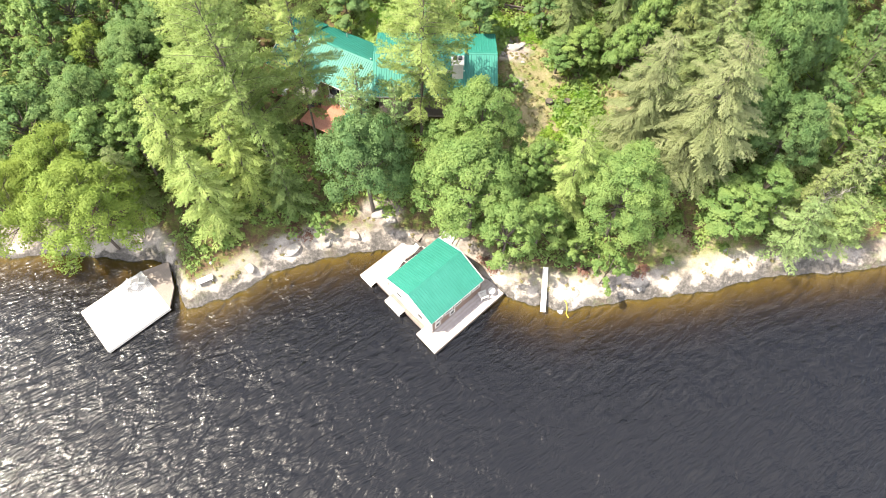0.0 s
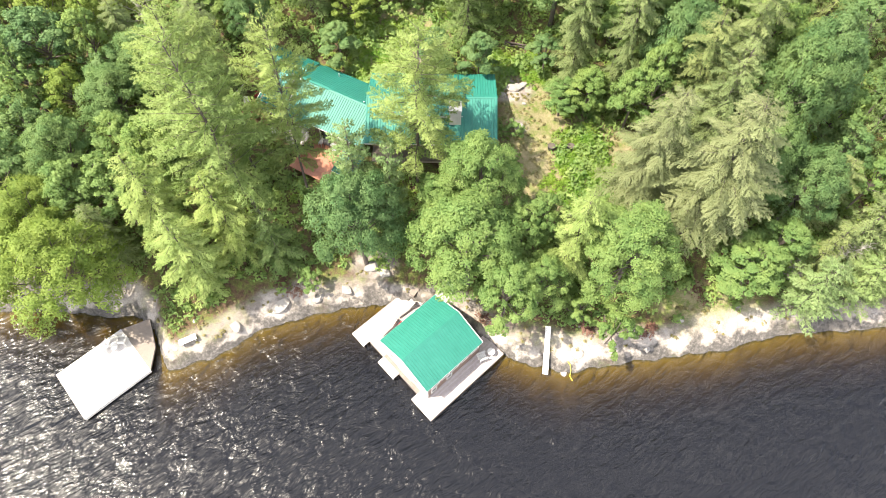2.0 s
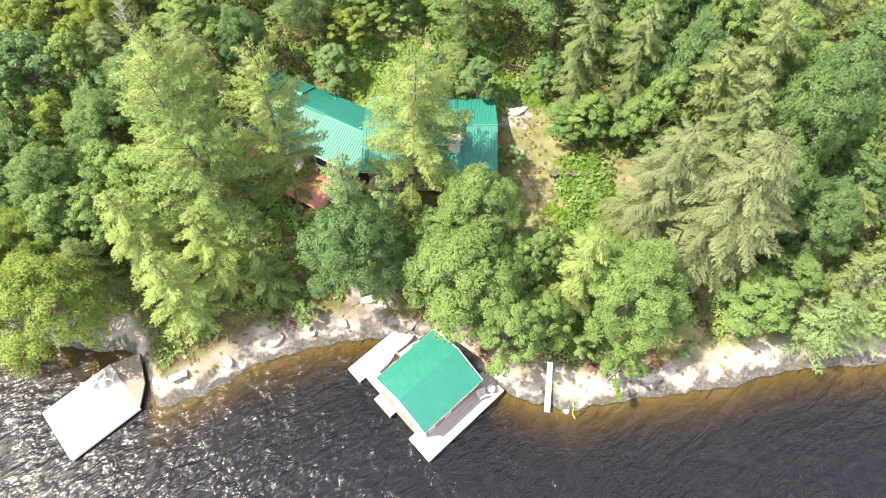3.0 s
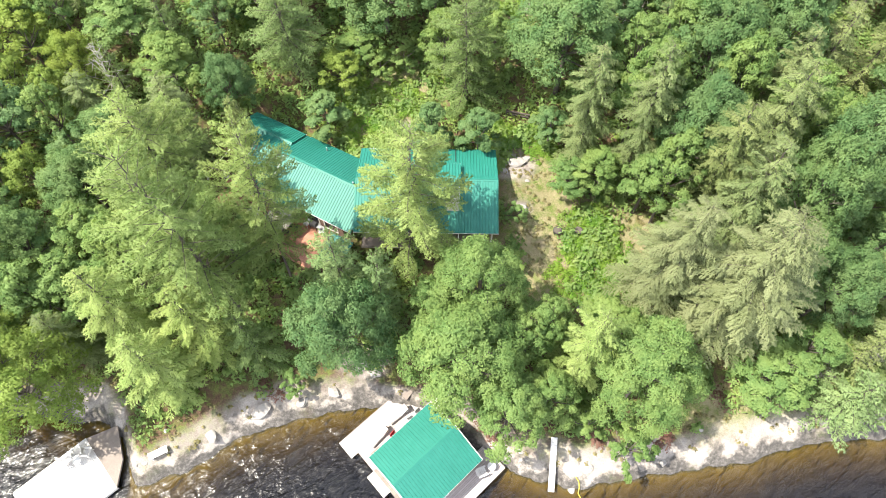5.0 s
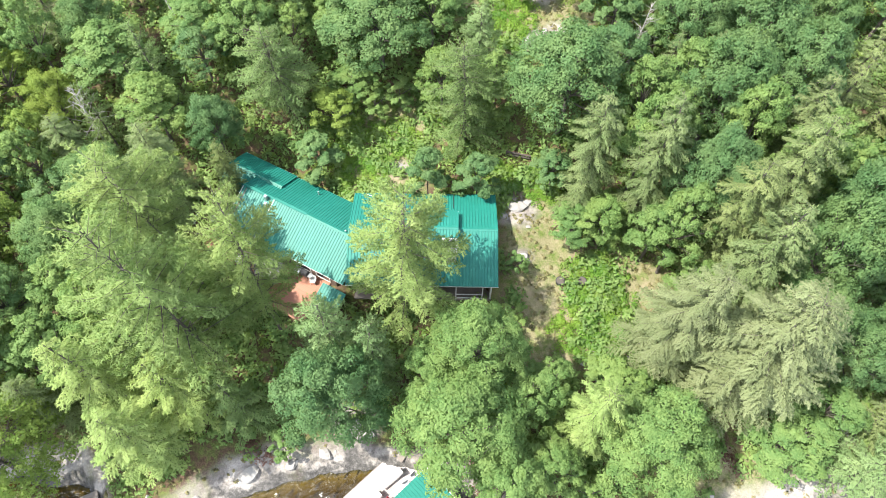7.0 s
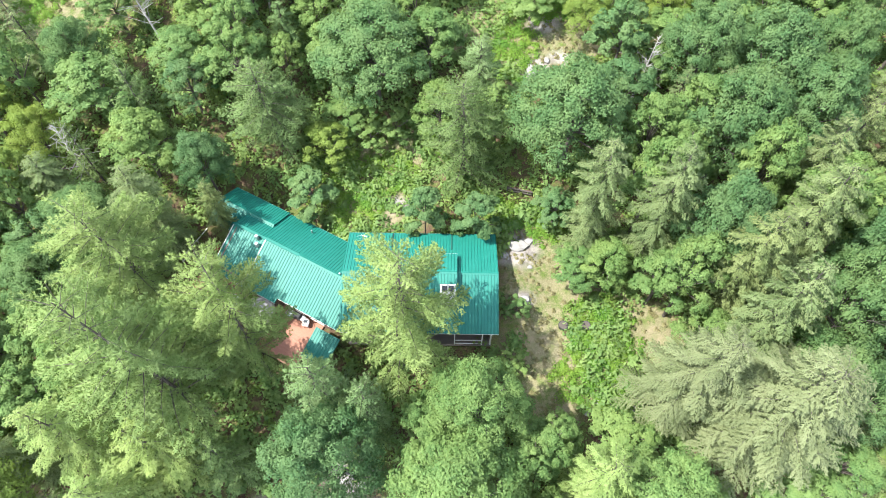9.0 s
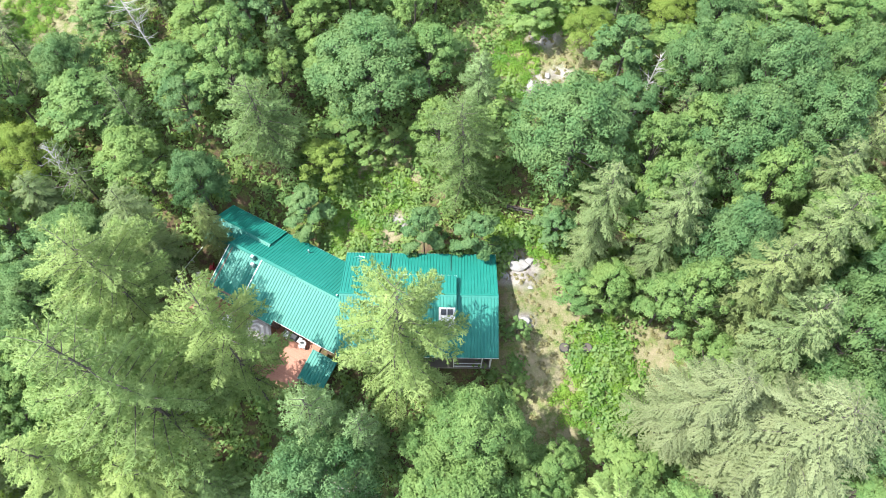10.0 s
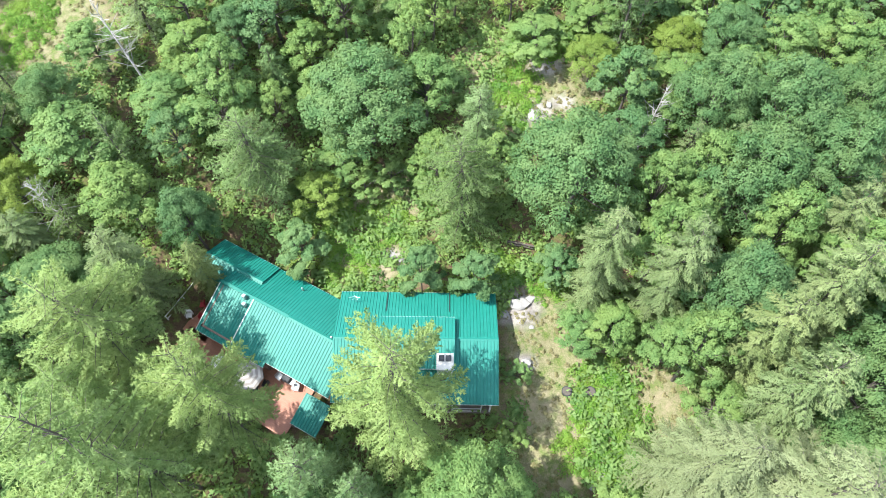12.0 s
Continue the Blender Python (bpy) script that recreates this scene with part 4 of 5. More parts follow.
BACK_TREES = [
    ("F", 2.0, 57.3, 18.2, 4.3), ("b", -1.3, 51.8, 11.8, 1.9), ("b", 3.1, 51.6, 11.8, 2.0), ("b", -11.2, 54.6, 10.0, 2.3),
    ("F", -14.7, 60.2, 17.0, 4.6), ("O", -6.1, 65.4, 17.6, 5.2), ("M", -1.3, 67.0, 16.4, 3.2), ("p", 3.2, 64.4, 16.2, 2.3),
    ("O", 10.5, 57.6, 19.4, 4.8), ("O", 22.8, 56.4, 19.5, 3.9), ("M", 20.6, 57.8, 18.2, 2.6), ("O", 26.4, 62.6, 20.2, 4.0),
    ("O", 29.4, 58.6, 19.2, 3.7), ("O", 21.8, 64.0, 19.8, 3.4), ("o", 15.3, 66.2, 18.3, 2.7), ("M", 20.3, 68.2, 15.6, 2.9),
    ("M", 8.2, 72.6, 15.6, 2.8), ("B", 13.2, 70.4, 15.6, 2.4), ("M", 13.6, 76.0, 15.2, 2.4), ("B", 20.6, 71.6, 16.6, 2.4),
    ("O", 24.2, 71.0, 18.5, 2.8), ("M", 28.2, 69.6, 18.6, 2.9), ("M", 32.6, 69.8, 18.6, 3.1), ("O", 32.6, 63.4, 19.6, 2.8),
    ("M", 16.7, 56.4, 17.6, 2.5), ("M", 18.6, 54.2, 17.6, 2.3), ("M", 24.4, 52.4, 18.9, 2.7), ("H", 28.4, 53.2, 19.7, 2.8),
    ("M", -8.6, 62.4, 9.8, 2.4), ("s", -6.4, 60.8, 9.2, 1.8), ("s", -4.2, 61.6, 9.8, 1.9), ("h", -14.7, 69.6, 15.2, 1.8),
    ("M", -18.2, 64.4, 17.0, 2.9), ("M", -29.8, 61.6, 15.6, 3.9), ("M", -25.3, 56.8, 14.4, 3.2), ("O", -19.7, 55.2, 13.8, 2.4),
    ("M", -23.0, 65.8, 15.2, 2.8), ("H", -23.2, 50.6, 16.4, 3.0), ("H", -18.6, 52.0, 12.6, 1.8), ("O", -32.4, 65.6, 16.2, 2.8),
    ("M", -30.5, 71.2, 15.8, 2.6), ("M", -21.2, 70.2, 16.6, 2.9), ("O", -17.9, 72.8, 16.6, 2.3), ("M", -11.6, 71.4, 15.8, 2.4),
    ("M", -3.8, 75.4, 15.2, 2.4), ("s", 6.9, 64.4, 10.2, 1.5), ("O", -28.5, 50.0, 13.0, 3.2), ("O", -30.5, 45.5, 12.5, 3.2),
    ("B", -34.5, 58.0, 13.5, 2.8), ("H", -32.0, 53.5, 13.5, 2.6), ("M", -10.2, 67.5, 15.0, 2.4), ("o", 9.6, 52.6, 10.5, 1.9),
]
for row in SHORE_TREES + GARDEN_TREES + BACK_TREES:
    plant(*row)

# open ground that stays free of trees: x, y, radius
OPEN = [(-1.5, 46, 7.5), (-14, 49, 7), (8.5, 44, 5.5), (13.5, 41.5, 5.5), (8.5, 50, 3), (10, 70, 5), (-38, 76, 7), (-7, 54, 4), (-10, 45, 5), (-4, 32, 4), (-3, 59, 1.5), (-27, 70, 3), (-20, 57, 3.5), (-19, 47, 4), (-15, 56, 3.5), (7, 57, 2.5), (7, 67, 4), (3, 74, 2.5), (5, 70, 2.5), (-12, 34, 3)]


def wood(count, seed):
    rng = np.random.RandomState(seed)
    for k in range(count):
        x, y = rng.uniform(-72, 72), rng.uniform(26, 100)
        seen = abs(x) < 29 + 0.34 * y and y < 87
        s = float(inland(np.array([x]), np.array([y]))[0])
        kind = rng.choice(["O", "M", "H", "P", "B"], p=[0.44, 0.24, 0.18, 0.08, 0.06] if x > 8 else [0.22, 0.38, 0.12, 0.15, 0.13])
        R = {"O": 3.3, "M": 2.9, "H": 2.9, "P": 3.3, "B": 2.8}[kind] * rng.uniform(0.7, 1.2)
        tall = {"O": 9.0, "M": 8.4, "H": 11, "P": 12, "B": 8.0}[kind] * rng.uniform(0.8, 1.15)
        if s < 5 + (0 if abs(x) > 33 else 2) or any(math.hypot(x - a, y - b) < r + R * 0.5 for a, b, r in OPEN):
            continue
        if any((x - a) ** 2 + (y - b) ** 2 < (0.58 * (R + r)) ** 2 for a, b, r in PLANTED):
            continue
        if not seen and k % 5 < 2:
            continue
        plant(kind + " far" if seen else "outer", x, y, ground_at(x, y) + tall * (0.8 if y < 66 and abs(x) < 34 else 1.0), R * (0.85 if y < 66 and abs(x) < 34 else 1.0))


wood(3000, 8)
for group in KINDS.values():
    for ob, _, _ in group:
        for o in (*ob.children_recursive, ob):
            bpy.data.objects.remove(o)


# ---- low growth ----
def in_building(x, y):
    u = (x + 18.13) * math.cos(radians(27.8)) - (y - 55.94) * math.sin(radians(27.8))
    w = (x + 18.13) * math.sin(radians(27.8)) + (y - 55.94) * math.cos(radians(27.8))
    return (-7.6 < x < 4.8 and 41.5 < y < 50.8) or (-1.2 < u < 16 and -11.2 < w < 0.3)


def low_growth(name, label, category, mat, spots, per, size, seed, tall=0.6):
    """Clumps of small leaves on the ground, all in one mesh."""
    rng = np.random.RandomState(seed)
    sp = np.array(spots)
    sp = np.repeat(np.column_stack([sp[:, :3], height(sp[:, 0], sp[:, 1])]), per, 0)
    k = len(sp)
    u = rng.normal(size=(k, 3))
    u[:, 2] = np.abs(u[:, 2])
    u /= np.linalg.norm(u, axis=1, keepdims=True)
    pts = sp[:, [0, 1, 3]] + u * (sp[:, 2] * rng.uniform(0.3, 1.05, k))[:, None] * np.array([1, 1, tall])
    nr = u * 0.6 + np.array([0, 0, 0.7]) + rng.normal(size=(k, 3)) * 0.4
    ob = foliage(name, leaves(pts, nr, size * rng.uniform(0.6, 1.3, k), 0.62, rng), mat, None, u + np.array([0, 0, 0.6]))
    return tagged(ob, label, category, kind="stuff")


def scatter(count, seed, area, test, r0, r1):
    rng = np.random.RandomState(seed)
    out = []
    while len(out) < count:
        x, y = rng.uniform(area[0], area[1]), rng.uniform(area[2], area[3])
        if not in_building(x, y) and test(x, y, rng.uniform()):
            out.append((x, y, rng.uniform(r0, r1)))
    return out


def inside(x, y, spots):
    return max(1 - math.hypot((x - a) / c, (y - b) / d) for a, b, c, d in spots)


LAWN = [(8.0, 47.0, 2.6, 6.0), (8.4, 41.0, 2.4, 6.0), (17.5, 43.0, 2.5, 3.5), (10, 70.5, 5, 4), (-38, 76, 7, 6)]
HERBS = [(13.2, 41.4, 3.0, 4.6), (10.6, 39.4, 1.8, 1.8), (-7.6, 54.0, 2.8, 2.6), (6.6, 69.0, 2.4, 4.0), (9.8, 74.5, 4.0, 2.4), (-5.5, 57.5, 3.5, 2.4), (-40, 76, 3.0, 5.0), (-9.5, 58.5, 3.0, 2.0), (0.5, 61.0, 3.0, 2.0), (5.5, 53.5, 1.6, 1.6), (9.2, 53.0, 1.6, 2.4)]


def shore_dist(x, y):
    return float(inland(np.array([x]), np.array([y]))[0])


low_growth("undergrowth", "leafy green undergrowth on the forest floor", "shrubs", MAPLE, scatter(4600, 71, (-46, 46, 26, 84), lambda x, y, r: shore_dist(x, y) > 2.5 + 3 * r and inside(x, y, LAWN) < 0.05, 0.45, 1.4), 48, 0.33, 72, 1.0)
low_growth("bright_herbs", "bright yellow-green herbs and ferns in the clearing", "herbs", HERB, scatter(1300, 73, (-45, 20, 36, 80), lambda x, y, r: inside(x, y, HERBS) > 0.35 * r - 0.1, 0.3, 0.65), 105, 0.125, 74, 0.9)
low_growth("ferns", "light green ferns and seedlings between the trees", "ferns", BIRCH, scatter(1500, 171, (-46, 46, 31, 84), lambda x, y, r: shore_dist(x, y) > 5 + 3 * r and inside(x, y, LAWN) < 0.0, 0.4, 1.1), 44, 0.26, 172, 0.9)
low_growth("dry_grass", "dry straw-coloured grass on thin soil", "grass", STRAW, scatter(900, 75, (-45, 36, 24, 82), lambda x, y, r: inside(x, y, LAWN) > 0.0 or (1.2 < shore_dist(x, y) < 4 and r < 0.3), 0.12, 0.3), 26, 0.15, 76, 0.7)


low_growth("dead_brush", "reddish-brown dead brush on the shore slope", "brush", BRUSH, [(12.2, 27.0, 1.0), (13.0, 27.4, 0.9), (12.6, 26.2, 0.7), (17.6, 26.2, 0.8), (18.2, 26.6, 0.6), (4.2, 26.6, 0.9), (3.4, 27.6, 0.8), (23.5, 29.4, 1.0), (22.6, 30.0, 0.9), (-13.6, 29.8, 1.0), (-15.0, 30.4, 0.9)], 130, 0.2, 79, 0.4)


def boulder(seed, mat):
    bm = bmesh.new()
    bmesh.ops.create_icosphere(bm, subdivisions=2, radius=1.0)
    rng = np.random.RandomState(seed)
    cuts = [Vector(rng.normal(size=3)).normalized() for _ in range(13)]
    for v in bm.verts:
        d = v.co.normalized()
        r = min([1.0] + [0.60 / max(0.2, d.dot(c)) for c in cuts])
        v.co = d * r * (1 + 0.10 * math.sin(5 * d.x + seed) * math.cos(4 * d.y))
    ob = part("boulder", bm, mat)
    return ob


ROCKS = [boulder(k, STONE) for k in range(4)]


def rocks(spots, label, group):
    rng = np.random.RandomState(9)
    for x, y, r in spots:
        src = ROCKS[rng.randint(4)]
        ob = new("boulder", src.data)
        ob.matrix_world = pose(x, y, ground_at(x, y) + 0.05 * r, rng.uniform(-12, 12), rng.uniform(-12, 12), rng.uniform(0, 360)) @ Matrix.Diagonal((r * rng.uniform(0.8, 1.3), r * rng.uniform(0.7, 1.0), r * rng.uniform(0.24, 0.42), 1))
        tagged(ob, label, "rock", group)


rocks([(6.6, 50.4, 1.1), (7.5, 50.9, 0.6), (5.5, 49.6, 0.6), (5.6, 50.6, 0.5), (6.95, 45.5, 0.75), (7.6, 48.6, 0.3), (8.2, 66.9, 0.9), (9.6, 67.9, 0.5), (-4.2, 55.0, 0.8), (-3.2, 54.6, 0.4), (13.6, 37.4, 0.4), (12.4, 37.6, 0.5), (14.6, 38.0, 0.35), (11.6, 36.8, 0.45), (15.2, 37.2, 0.4), (13.0, 36.4, 0.5)], "pale grey granite boulder half sunk in dry grass", "garden boulders")
rocks([(x, y, r) for x, y, r in scatter(26, 77, (-26, 44, 21, 34), lambda x, y, r: -0.4 < shore_dist(x, y) < 2.0 + 2.0 * r, 0.15, 0.45)] + [(-6.8, 32.2, 1.0), (-5.6, 31.6, 0.8), (-15.0, 28.2, 0.9), (-11.5, 29.2, 0.7), (-9.0, 30.0, 0.8), (-18.5, 26.4, 0.7), (32.0, 33.0, 0.9)], "pale weathered granite boulder on the lake shore", "shore boulders")
for ob in ROCKS:
    bpy.data.objects.remove(ob)


# ---- furniture and small things ----
def adirondack(m, label="white slatted garden chair", mat=WHITE, group="dock chairs"):
    c = thing("garden_chair", m, label, "chair", group)
    for k in range(4):
        boxes("seat_slat", [(-0.28 + 0.145 * k, -0.28, 0.34 - 0.03 * k, -0.15 + 0.145 * k, 0.28, 0.365 - 0.03 * k)], mat, c)
    for k in range(5):
        boxes("back_slat", [(0, -0.27 + 0.11 * k, 0, 0.025, -0.17 + 0.11 * k, 0.78 - 0.04 * abs(k - 2), Matrix.Translation((0.27, 0, 0.25)) @ Matrix.Rotation(radians(22), 4, "Y"))], mat, c)
    for y in (-0.33, 0.29):
        boxes("arm", [(-0.36, y - 0.05, 0.55, 0.42, y + 0.09, 0.58)], mat, c)
        boxes("leg", [(-0.33, y, 0, -0.25, y + 0.04, 0.55)], mat, c)
        boxes("leg", [(0.30, y, 0, 0.38, y + 0.04, 0.55)], mat, c)
    return c


def round_table(m, r, mat, label, top=0.72):
    t = thing("round_table", m, label, "table")
    bm = bmesh.new()
    tube(bm, (0, 0, top - 0.035), (0, 0, top), r, r, 20)
    part("tabletop", bm, mat, t)
    bm = bmesh.new()
    tube(bm, (0, 0, 0.03), (0, 0, top - 0.035), 0.05, 0.04, 8)
    part("pedestal", bm, mat, t)
    bm = bmesh.new()
    tube(bm, (0, 0, 0), (0, 0, 0.03), r * 0.55, r * 0.5, 16)
    part("foot", bm, mat, t)


def umbrella(m, r, rise, high, cloth, band, label):
    u = thing("patio_umbrella", m, label, "umbrella")
    canopy = None
    rings = 7
    for k in range(rings):
        bm = bmesh.new()
        a, b = k / rings, (k + 1) / rings
        grid = []
        for f in (a, b):
            for dz in (0.0, -0.012):
                grid.append([bm.verts.new((f * r * math.cos(i * math.pi / 4), f * r * math.sin(i * math.pi / 4), high - rise * f ** 1.15 + dz)) for i in range(8)])
        for i in range(8):
            j = (i + 1) % 8
            for p, q in ((0, 2), (2, 3), (3, 1), (1, 0)):
                if k or p != 1:
                    bm.faces.new((grid[p][i], grid[p][j], grid[q][j], grid[q][i]))
        ring = part("canopy" if canopy is None else "canopy_band", bm, cloth if k % 2 == 0 else band, canopy or u)
        canopy = canopy or ring
    for name, z0, z1, rr in (("pole", 0.05, high + 0.12, 0.022), ("base", 0.0, 0.07, 0.25)):
        bm = bmesh.new()
        tube(bm, (0, 0, z0), (0, 0, z1), rr, rr, 10)
        part(name, bm, DARKMETAL, u)
    for i in range(8):
        bm = bmesh.new()
        ca, sa = math.cos(i * math.pi / 4), math.sin(i * math.pi / 4)
        tube(bm, (0.02 * ca, 0.02 * sa, high - 0.05), (r * 0.98 * ca, r * 0.98 * sa, high - rise - 0.03), 0.01, 0.008, 4)
        part("rib", bm, DARKMETAL, u)


def patio_chair(m, mat, label, group="terrace chairs"):
    c = thing("patio_chair", m, label, "chair", group)
    boxes("seat", [(-0.25, -0.25, 0.40, 0.25, 0.25, 0.45)], mat, c, bevel=0.01)
    boxes("backrest", [(0.21, -0.25, 0.47, 0.26, 0.25, 0.95)], mat, c, bevel=0.01)
    for x in (-0.23, 0.19):
        for y in (-0.23, 0.19):
            boxes("leg", [(x, y, 0, x + 0.04, y + 0.04, 0.40)], mat, c)
    for y in (-0.27, 0.23):
        boxes("arm", [(-0.22, y, 0.62, 0.24, y + 0.04, 0.65)], mat, c)


SWIM = pose(-29.67, 18.08, 0.5, 0, 0, 44.0)
BOAT = pose(-0.99, 18.42, 0.5, 0, 0, 43.5)
WING = pose(-18.13, 55.94, 3.55, 0, 0, -27.8)
adirondack(SWIM @ pose(5.15, 4.35, 0, 0, 0, -20))
adirondack(SWIM @ pose(5.7, 3.9, 0, 0, 0, -50))
adirondack(SWIM @ pose(4.3, 4.4, 0, 0, 0, 10))
round_table(SWIM @ pose(4.9, 3.75, 0), 0.32, WHITE, "small white round table on the swimming dock", 0.5)
adirondack(BOAT @ pose(6.9, 0.95, 0, 0, 0, 160), "white slatted garden chair at the boathouse corner")
round_table(BOAT @ pose(7.7, 0.75, 0), 0.33, WHITE, "white round garden table on worn decking", 0.55)
umbrella(WING @ pose(8.42, -8.55, 0, 3, 2, 20), 1.32, 0.5, 2.35, CANVAS, STRIPE, "open octagonal patio umbrella with beige and pale rings")
round_table(WING @ pose(8.75, -8.1, 0), 0.5, DARKMETAL, "dark round patio table under the umbrella")
for x, y, a in ((9.6, -8.3, 10), (9.1, -9.0, -60), (8.0, -8.9, 200)):
    patio_chair(WING @ pose(x, y, 0, 0, 0, a), DARKMETAL, "dark metal patio chair on the red terrace")
for x, y, a in ((10.2, -7.3, 80), (11.9, -7.4, 110)):
    patio_chair(WING @ pose(x, y, 0, 0, 0, a), STEEL, "pale grey patio chair against the cottage wall")
round_table(WING @ pose(5.3, -8.7, 0), 0.6, WHITE, "white round table on the red terrace")
for x, y, a in ((0.8, -5.3, 30), (1.6, -6.2, 200)):
    patio_chair(WING @ pose(x, y, 0, 0, 0, a), REDCLOTH, "red cushioned patio chair on the terrace")
for x, y, a in ((0.4, -6.6, 120), (1.9, -5.0, 10)):
    patio_chair(WING @ pose(x, y, 0, 0, 0, a), WHITE, "white patio chair on the red terrace")


def lounger(m, cloth, label):
    c = thing("sun_lounger", m, label, "lounger", "deck loungers")
    boxes("frame", [(-0.95, -0.32, 0.26, 0.95, 0.32, 0.31)], WHITE, c, bevel=0.01)
    boxes("cushion", [(-0.93, -0.29, 0.31, 0.35, 0.29, 0.38)], cloth, c, bevel=0.02)
    boxes("backrest", [(0, -0.29, 0, 0.75, 0.29, 0.07, Matrix.Translation((0.35, 0, 0.32)) @ Matrix.Rotation(radians(-35), 4, "Y"))], cloth, c, bevel=0.02)
    for x in (-0.85, 0.8):
        for y in (-0.29, 0.25):
            boxes("leg", [(x, y, 0, x + 0.04, y + 0.04, 0.26)], WHITE, c)


def crate(m, size, mat, label):
    c = thing("storage_box", m, label, "box", "deck boxes")
    a, b, h = size
    boxes("body", [(-a / 2, -b / 2, 0, a / 2, b / 2, h)], mat, c, bevel=0.015)
    boxes("lid", [(-a / 2 - 0.02, -b / 2 - 0.02, h + 0.002, a / 2 + 0.02, b / 2 + 0.02, h + 0.04)], mat, c, bevel=0.01)


lounger(BOAT @ pose(2.6, 8.6, 0, 0, 0, 5), PINKWOOD, "pale reclining sun lounger on bleached decking")
lounger(BOAT @ pose(4.9, 8.9, 0, 0, 0, -4), PINKWOOD, "pale reclining sun lounger on bleached decking")
patio_chair(BOAT @ pose(3.6, 7.75, 0, 0, 0, 100), REDCLOTH, "faded red chair beside the boathouse wall", "boathouse chairs")
patio_chair(BOAT @ pose(5.4, 7.75, 0, 0, 0, 80), STEEL, "grey metal chair beside the boathouse wall", "boathouse chairs")
patio_chair(BOAT @ pose(6.3, 7.8, 0, 0, 0, 95), STEEL, "grey metal chair beside the boathouse wall", "boathouse chairs")
crate(BOAT @ pose(1.7, 7.7, 0, 0, 0, 0), (0.9, 0.45, 0.5), WORNWOOD, "weathered wooden storage box against the boathouse")
crate(BOAT @ pose(6.6, 9.6, 0, 0, 0, 12), (0.8, 0.5, 0.45), WORNWOOD, "weathered wooden storage box near the shore")


def grill(m):
    g = thing("barbecue", m, "dark kettle barbecue on the red terrace", "barbecue")
    boxes("body", [(-0.4, -0.25, 0.55, 0.4, 0.25, 0.85)], DARKMETAL, g, bevel=0.04)
    boxes("lid", [(-0.38, -0.24, 0.85, 0.38, 0.24, 1.05)], DARKMETAL, g, bevel=0.08)
    for x in (-0.75, 0.42):
        boxes("side_shelf", [(x, -0.22, 0.8, x + 0.33, 0.22, 0.83)], STEEL, g)
    for x in (-0.36, 0.3):
        for y in (-0.2, 0.15):
            boxes("leg", [(x, y, 0, x + 0.05, y + 0.05, 0.55)], DARKMETAL, g)


grill(WING @ pose(11.0, -7.25, 0, 0, 0, 0))


def planter(x, y):
    t = thing("planter", pose(x, y, ground_at(x, y)), "dark round tub planter on dry grass", "planter", "garden planters")
    bm = bmesh.new()
    tube(bm, (0, 0, -0.05), (0, 0, 0.42), 0.32, 0.40, 16)
    part("tub", bm, DARKMETAL, t)
    bm = bmesh.new()
    tube(bm, (0, 0, 0.42), (0, 0, 0.44), 0.34, 0.34, 16)
    part("soil", bm, BARK, t, "dark soil")


planter(10.05, 43.5)
planter(11.85, 43.5)


def gangway(name, a, b, width, label, rails=False):
    a, b = Vector(a), Vector(b)
    d = b - a
    m = Matrix.Translation(a) @ d.to_track_quat("X", "Z").to_matrix().to_4x4()
    g = thing(name, m, label, "gangway")
    L = d.length
    boards("decking", 0, L, -width / 2, width / 2, 0.0, WHITE, g, along_x=False, across=0.2)
    for y in (-width / 2 - 0.04, width / 2):
        boxes("side_beam", [(0, y, -0.14, L, y + 0.04, 0.02)], WHITE, g)
        if rails:
            boxes("handrail", [(0, y, 0.88, L, y + 0.05, 0.94)], WHITE, g)
            for k in range(3):
                x = k * (L - 0.06) / 2
                boxes("rail_post", [(x, y, 0.0, x + 0.06, y + 0.05, 0.88)], WHITE, g)


gangway("gangway", (9.07, 26.4, 1.75), (8.75, 22.55, 0.25), 0.4, "narrow white-painted gangway down the shore rock")
gangway("boathouse_ramp", (-0.9, 28.1, 0.6), (0.6, 30.4, 1.7), 0.9, "weathered white ramp with handrails behind the boathouse", True)


def bench():
    x, y = -22.3, 24.8
    b = thing("plank_bench", pose(x, y, ground_at(x, y) + 0.05, 0, 0, 28), "long white plank bench on the shore rock", "bench")
    boxes("seat", [(-0.75, -0.28, 0.38, 0.75, 0.28, 0.44)], WHITE, b, bevel=0.01)
    for x in (-0.6, 0.52):
        boxes("leg", [(x, -0.25, -0.25, x + 0.08, 0.25, 0.38)], WHITE, b)


bench()


def rope():
    bm = bmesh.new()
    pts = [(10.7, 23.6, 0.72), (10.95, 23.3, 0.5), (11.0, 22.9, 0.22), (10.9, 22.5, 0.06), (11.1, 22.1, 0.03)]
    for a, b in zip(pts, pts[1:]):
        tube(bm, a, b, 0.035, 0.035, 5)
    tagged(part("rope", bm, ROPE), "yellow mooring rope trailing into the shallow water", "rope")


rope()


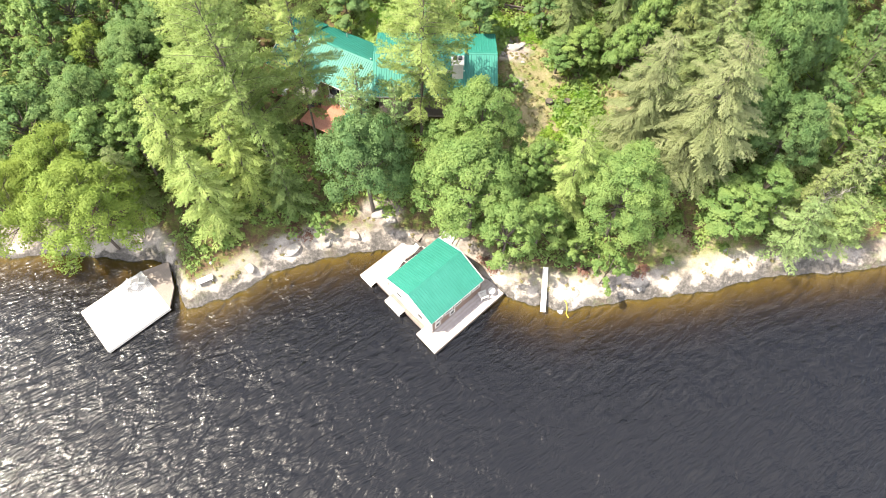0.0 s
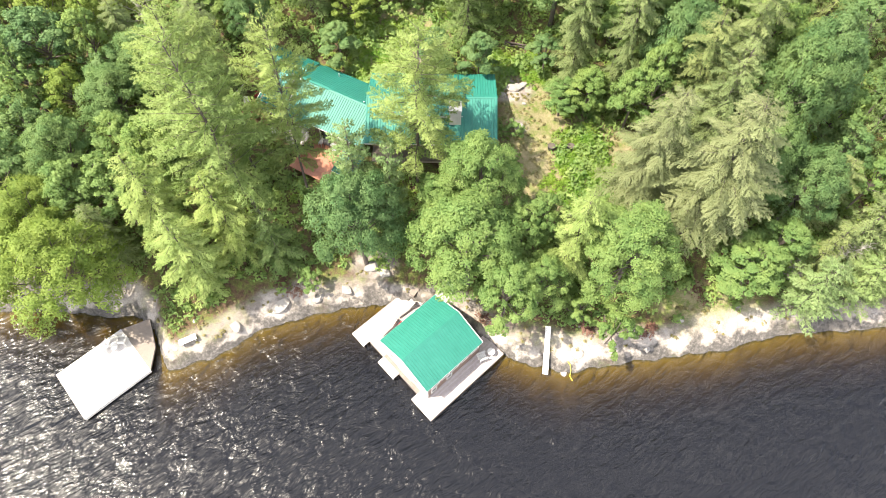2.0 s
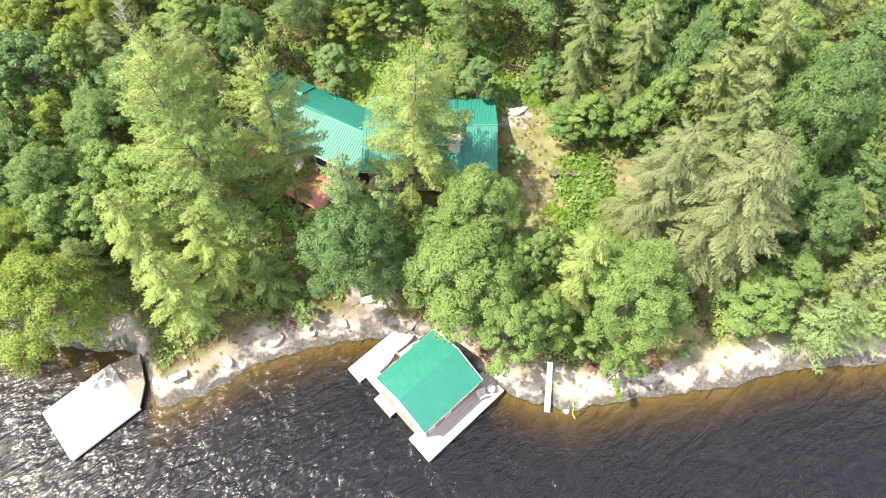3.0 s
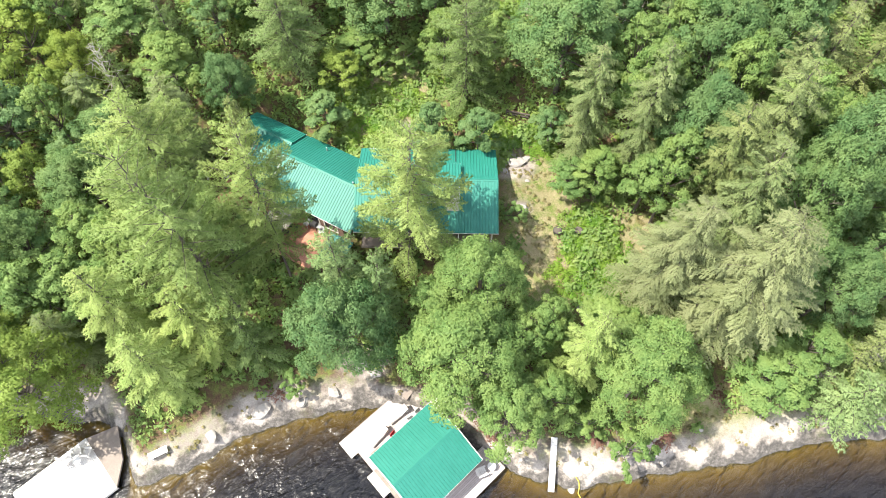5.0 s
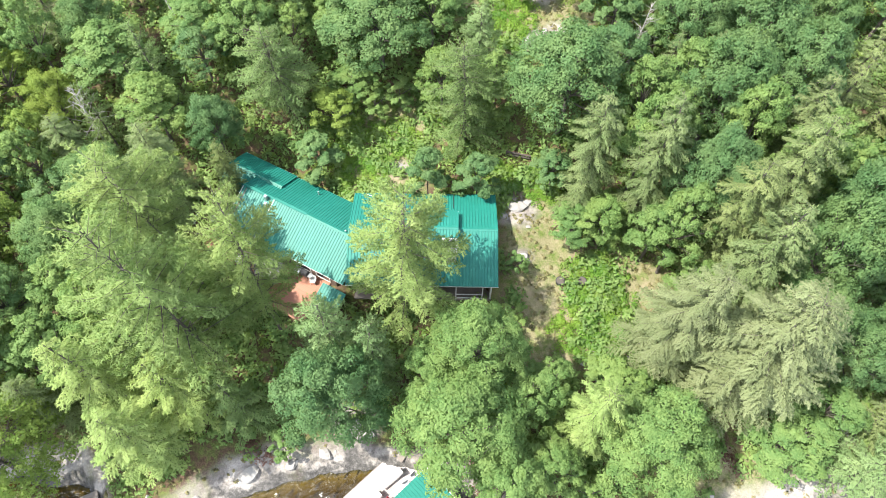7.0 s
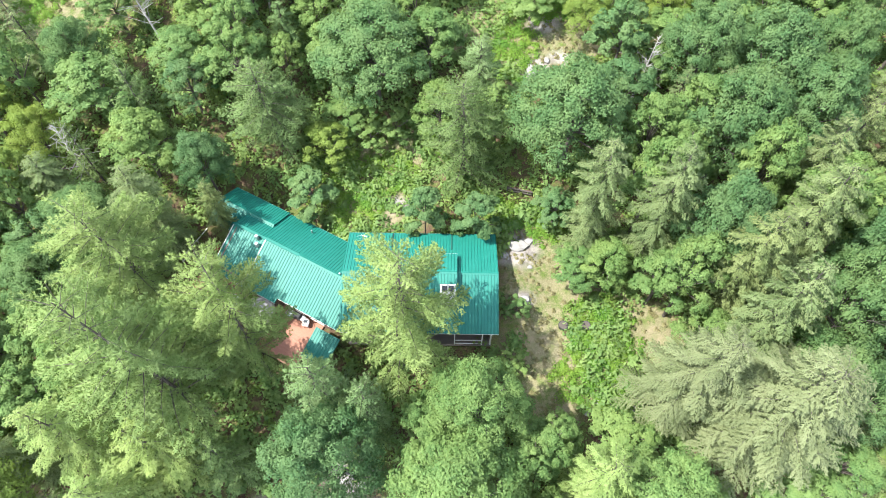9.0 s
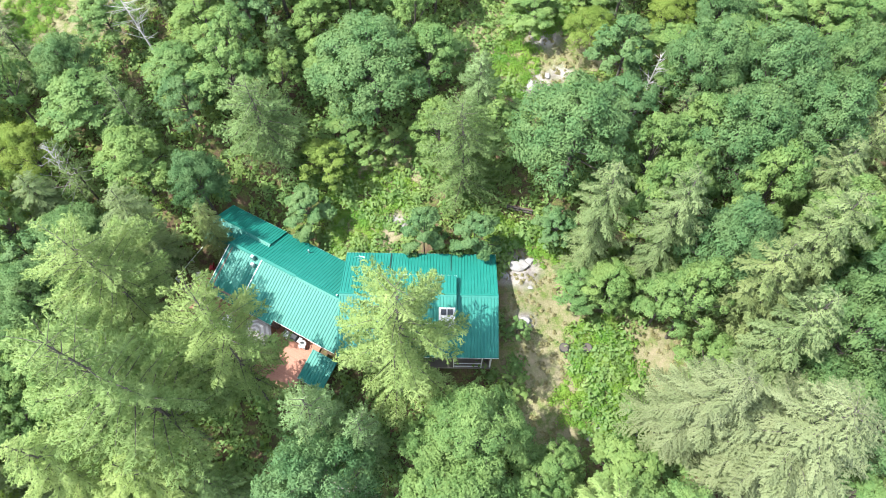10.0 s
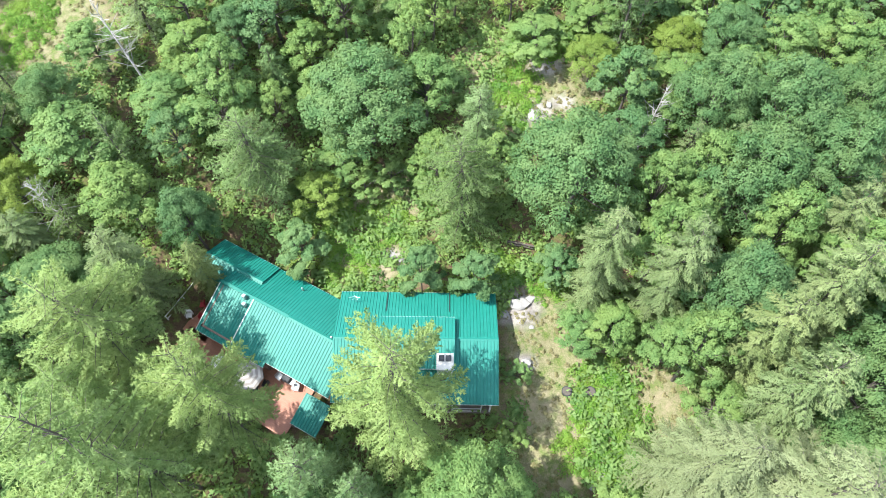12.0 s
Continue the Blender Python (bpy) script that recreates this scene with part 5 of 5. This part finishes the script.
def dead_tree(x, y, tall, lean, seed, label):
    rng = np.random.RandomState(seed)
    t = thing("dead_tree", pose(x, y, ground_at(x, y)), label, "tree", "dead trees")
    bm = bmesh.new()
    tip = Vector((lean[0], lean[1], tall))
    tube(bm, (0, 0, -0.4), tip * 0.5, 0.12, 0.07, 7)
    tube(bm, tip * 0.5, tip, 0.07, 0.02, 6)
    for k in range(44):
        f = rng.uniform(0.25, 0.98)
        a = tip * f
        d = Vector((rng.normal(), rng.normal(), rng.uniform(0.1, 0.9))).normalized() * tall * rng.uniform(0.15, 0.4) * (1.2 - f)
        tube(bm, a, a + d, 0.035, 0.012, 4)
        for j in range(2):
            b = a + d * rng.uniform(0.4, 0.9)
            tube(bm, b, b + Vector(rng.normal(size=3)) * 0.35, 0.015, 0.006, 3)
    part("trunk", bm, DEAD, t)


dead_tree(-26.5, 69.5, 8.5, (-2.4, 2.2), 3, "bare silver-grey dead tree with tangled branches")
dead_tree(-17.0, 73.5, 6.0, (0.8, 0.8), 4, "bare grey dead treetop among green crowns")
dead_tree(17.0, 63.6, 8.0, (0.5, 0.3), 5, "thin bare dead trunk among green trees")
dead_tree(-31.5, 56.5, 9.0, (1.5, -1.0), 6, "leaning bare grey dead tree")
dead_tree(34.0, 33.0, 4.0, (2.5, -0.6), 7, "fallen bare grey branches on the shore slope")


def log_pile(x, y, deg):
    rng = np.random.RandomState(2)
    t = thing("log_pile", pose(x, y, ground_at(x, y), 0, 0, deg), "heap of reddish-brown fallen logs and brush", "log pile")
    for k in range(7):
        bm = bmesh.new()
        z = 0.1 + 0.14 * (k // 3)
        tube(bm, (-1.1 + rng.uniform(-0.2, 0.2), -0.5 + 0.35 * (k % 3) + rng.uniform(-0.1, 0.1), z), (1.1 + rng.uniform(-0.3, 0.3), -0.5 + 0.35 * (k % 3) + rng.uniform(-0.25, 0.25), z + rng.uniform(-0.05, 0.1)), 0.1, 0.07, 7)
        part("log", bm, REDLOG if k % 3 else BARK, t)


log_pile(7.0, 56.0, -15)
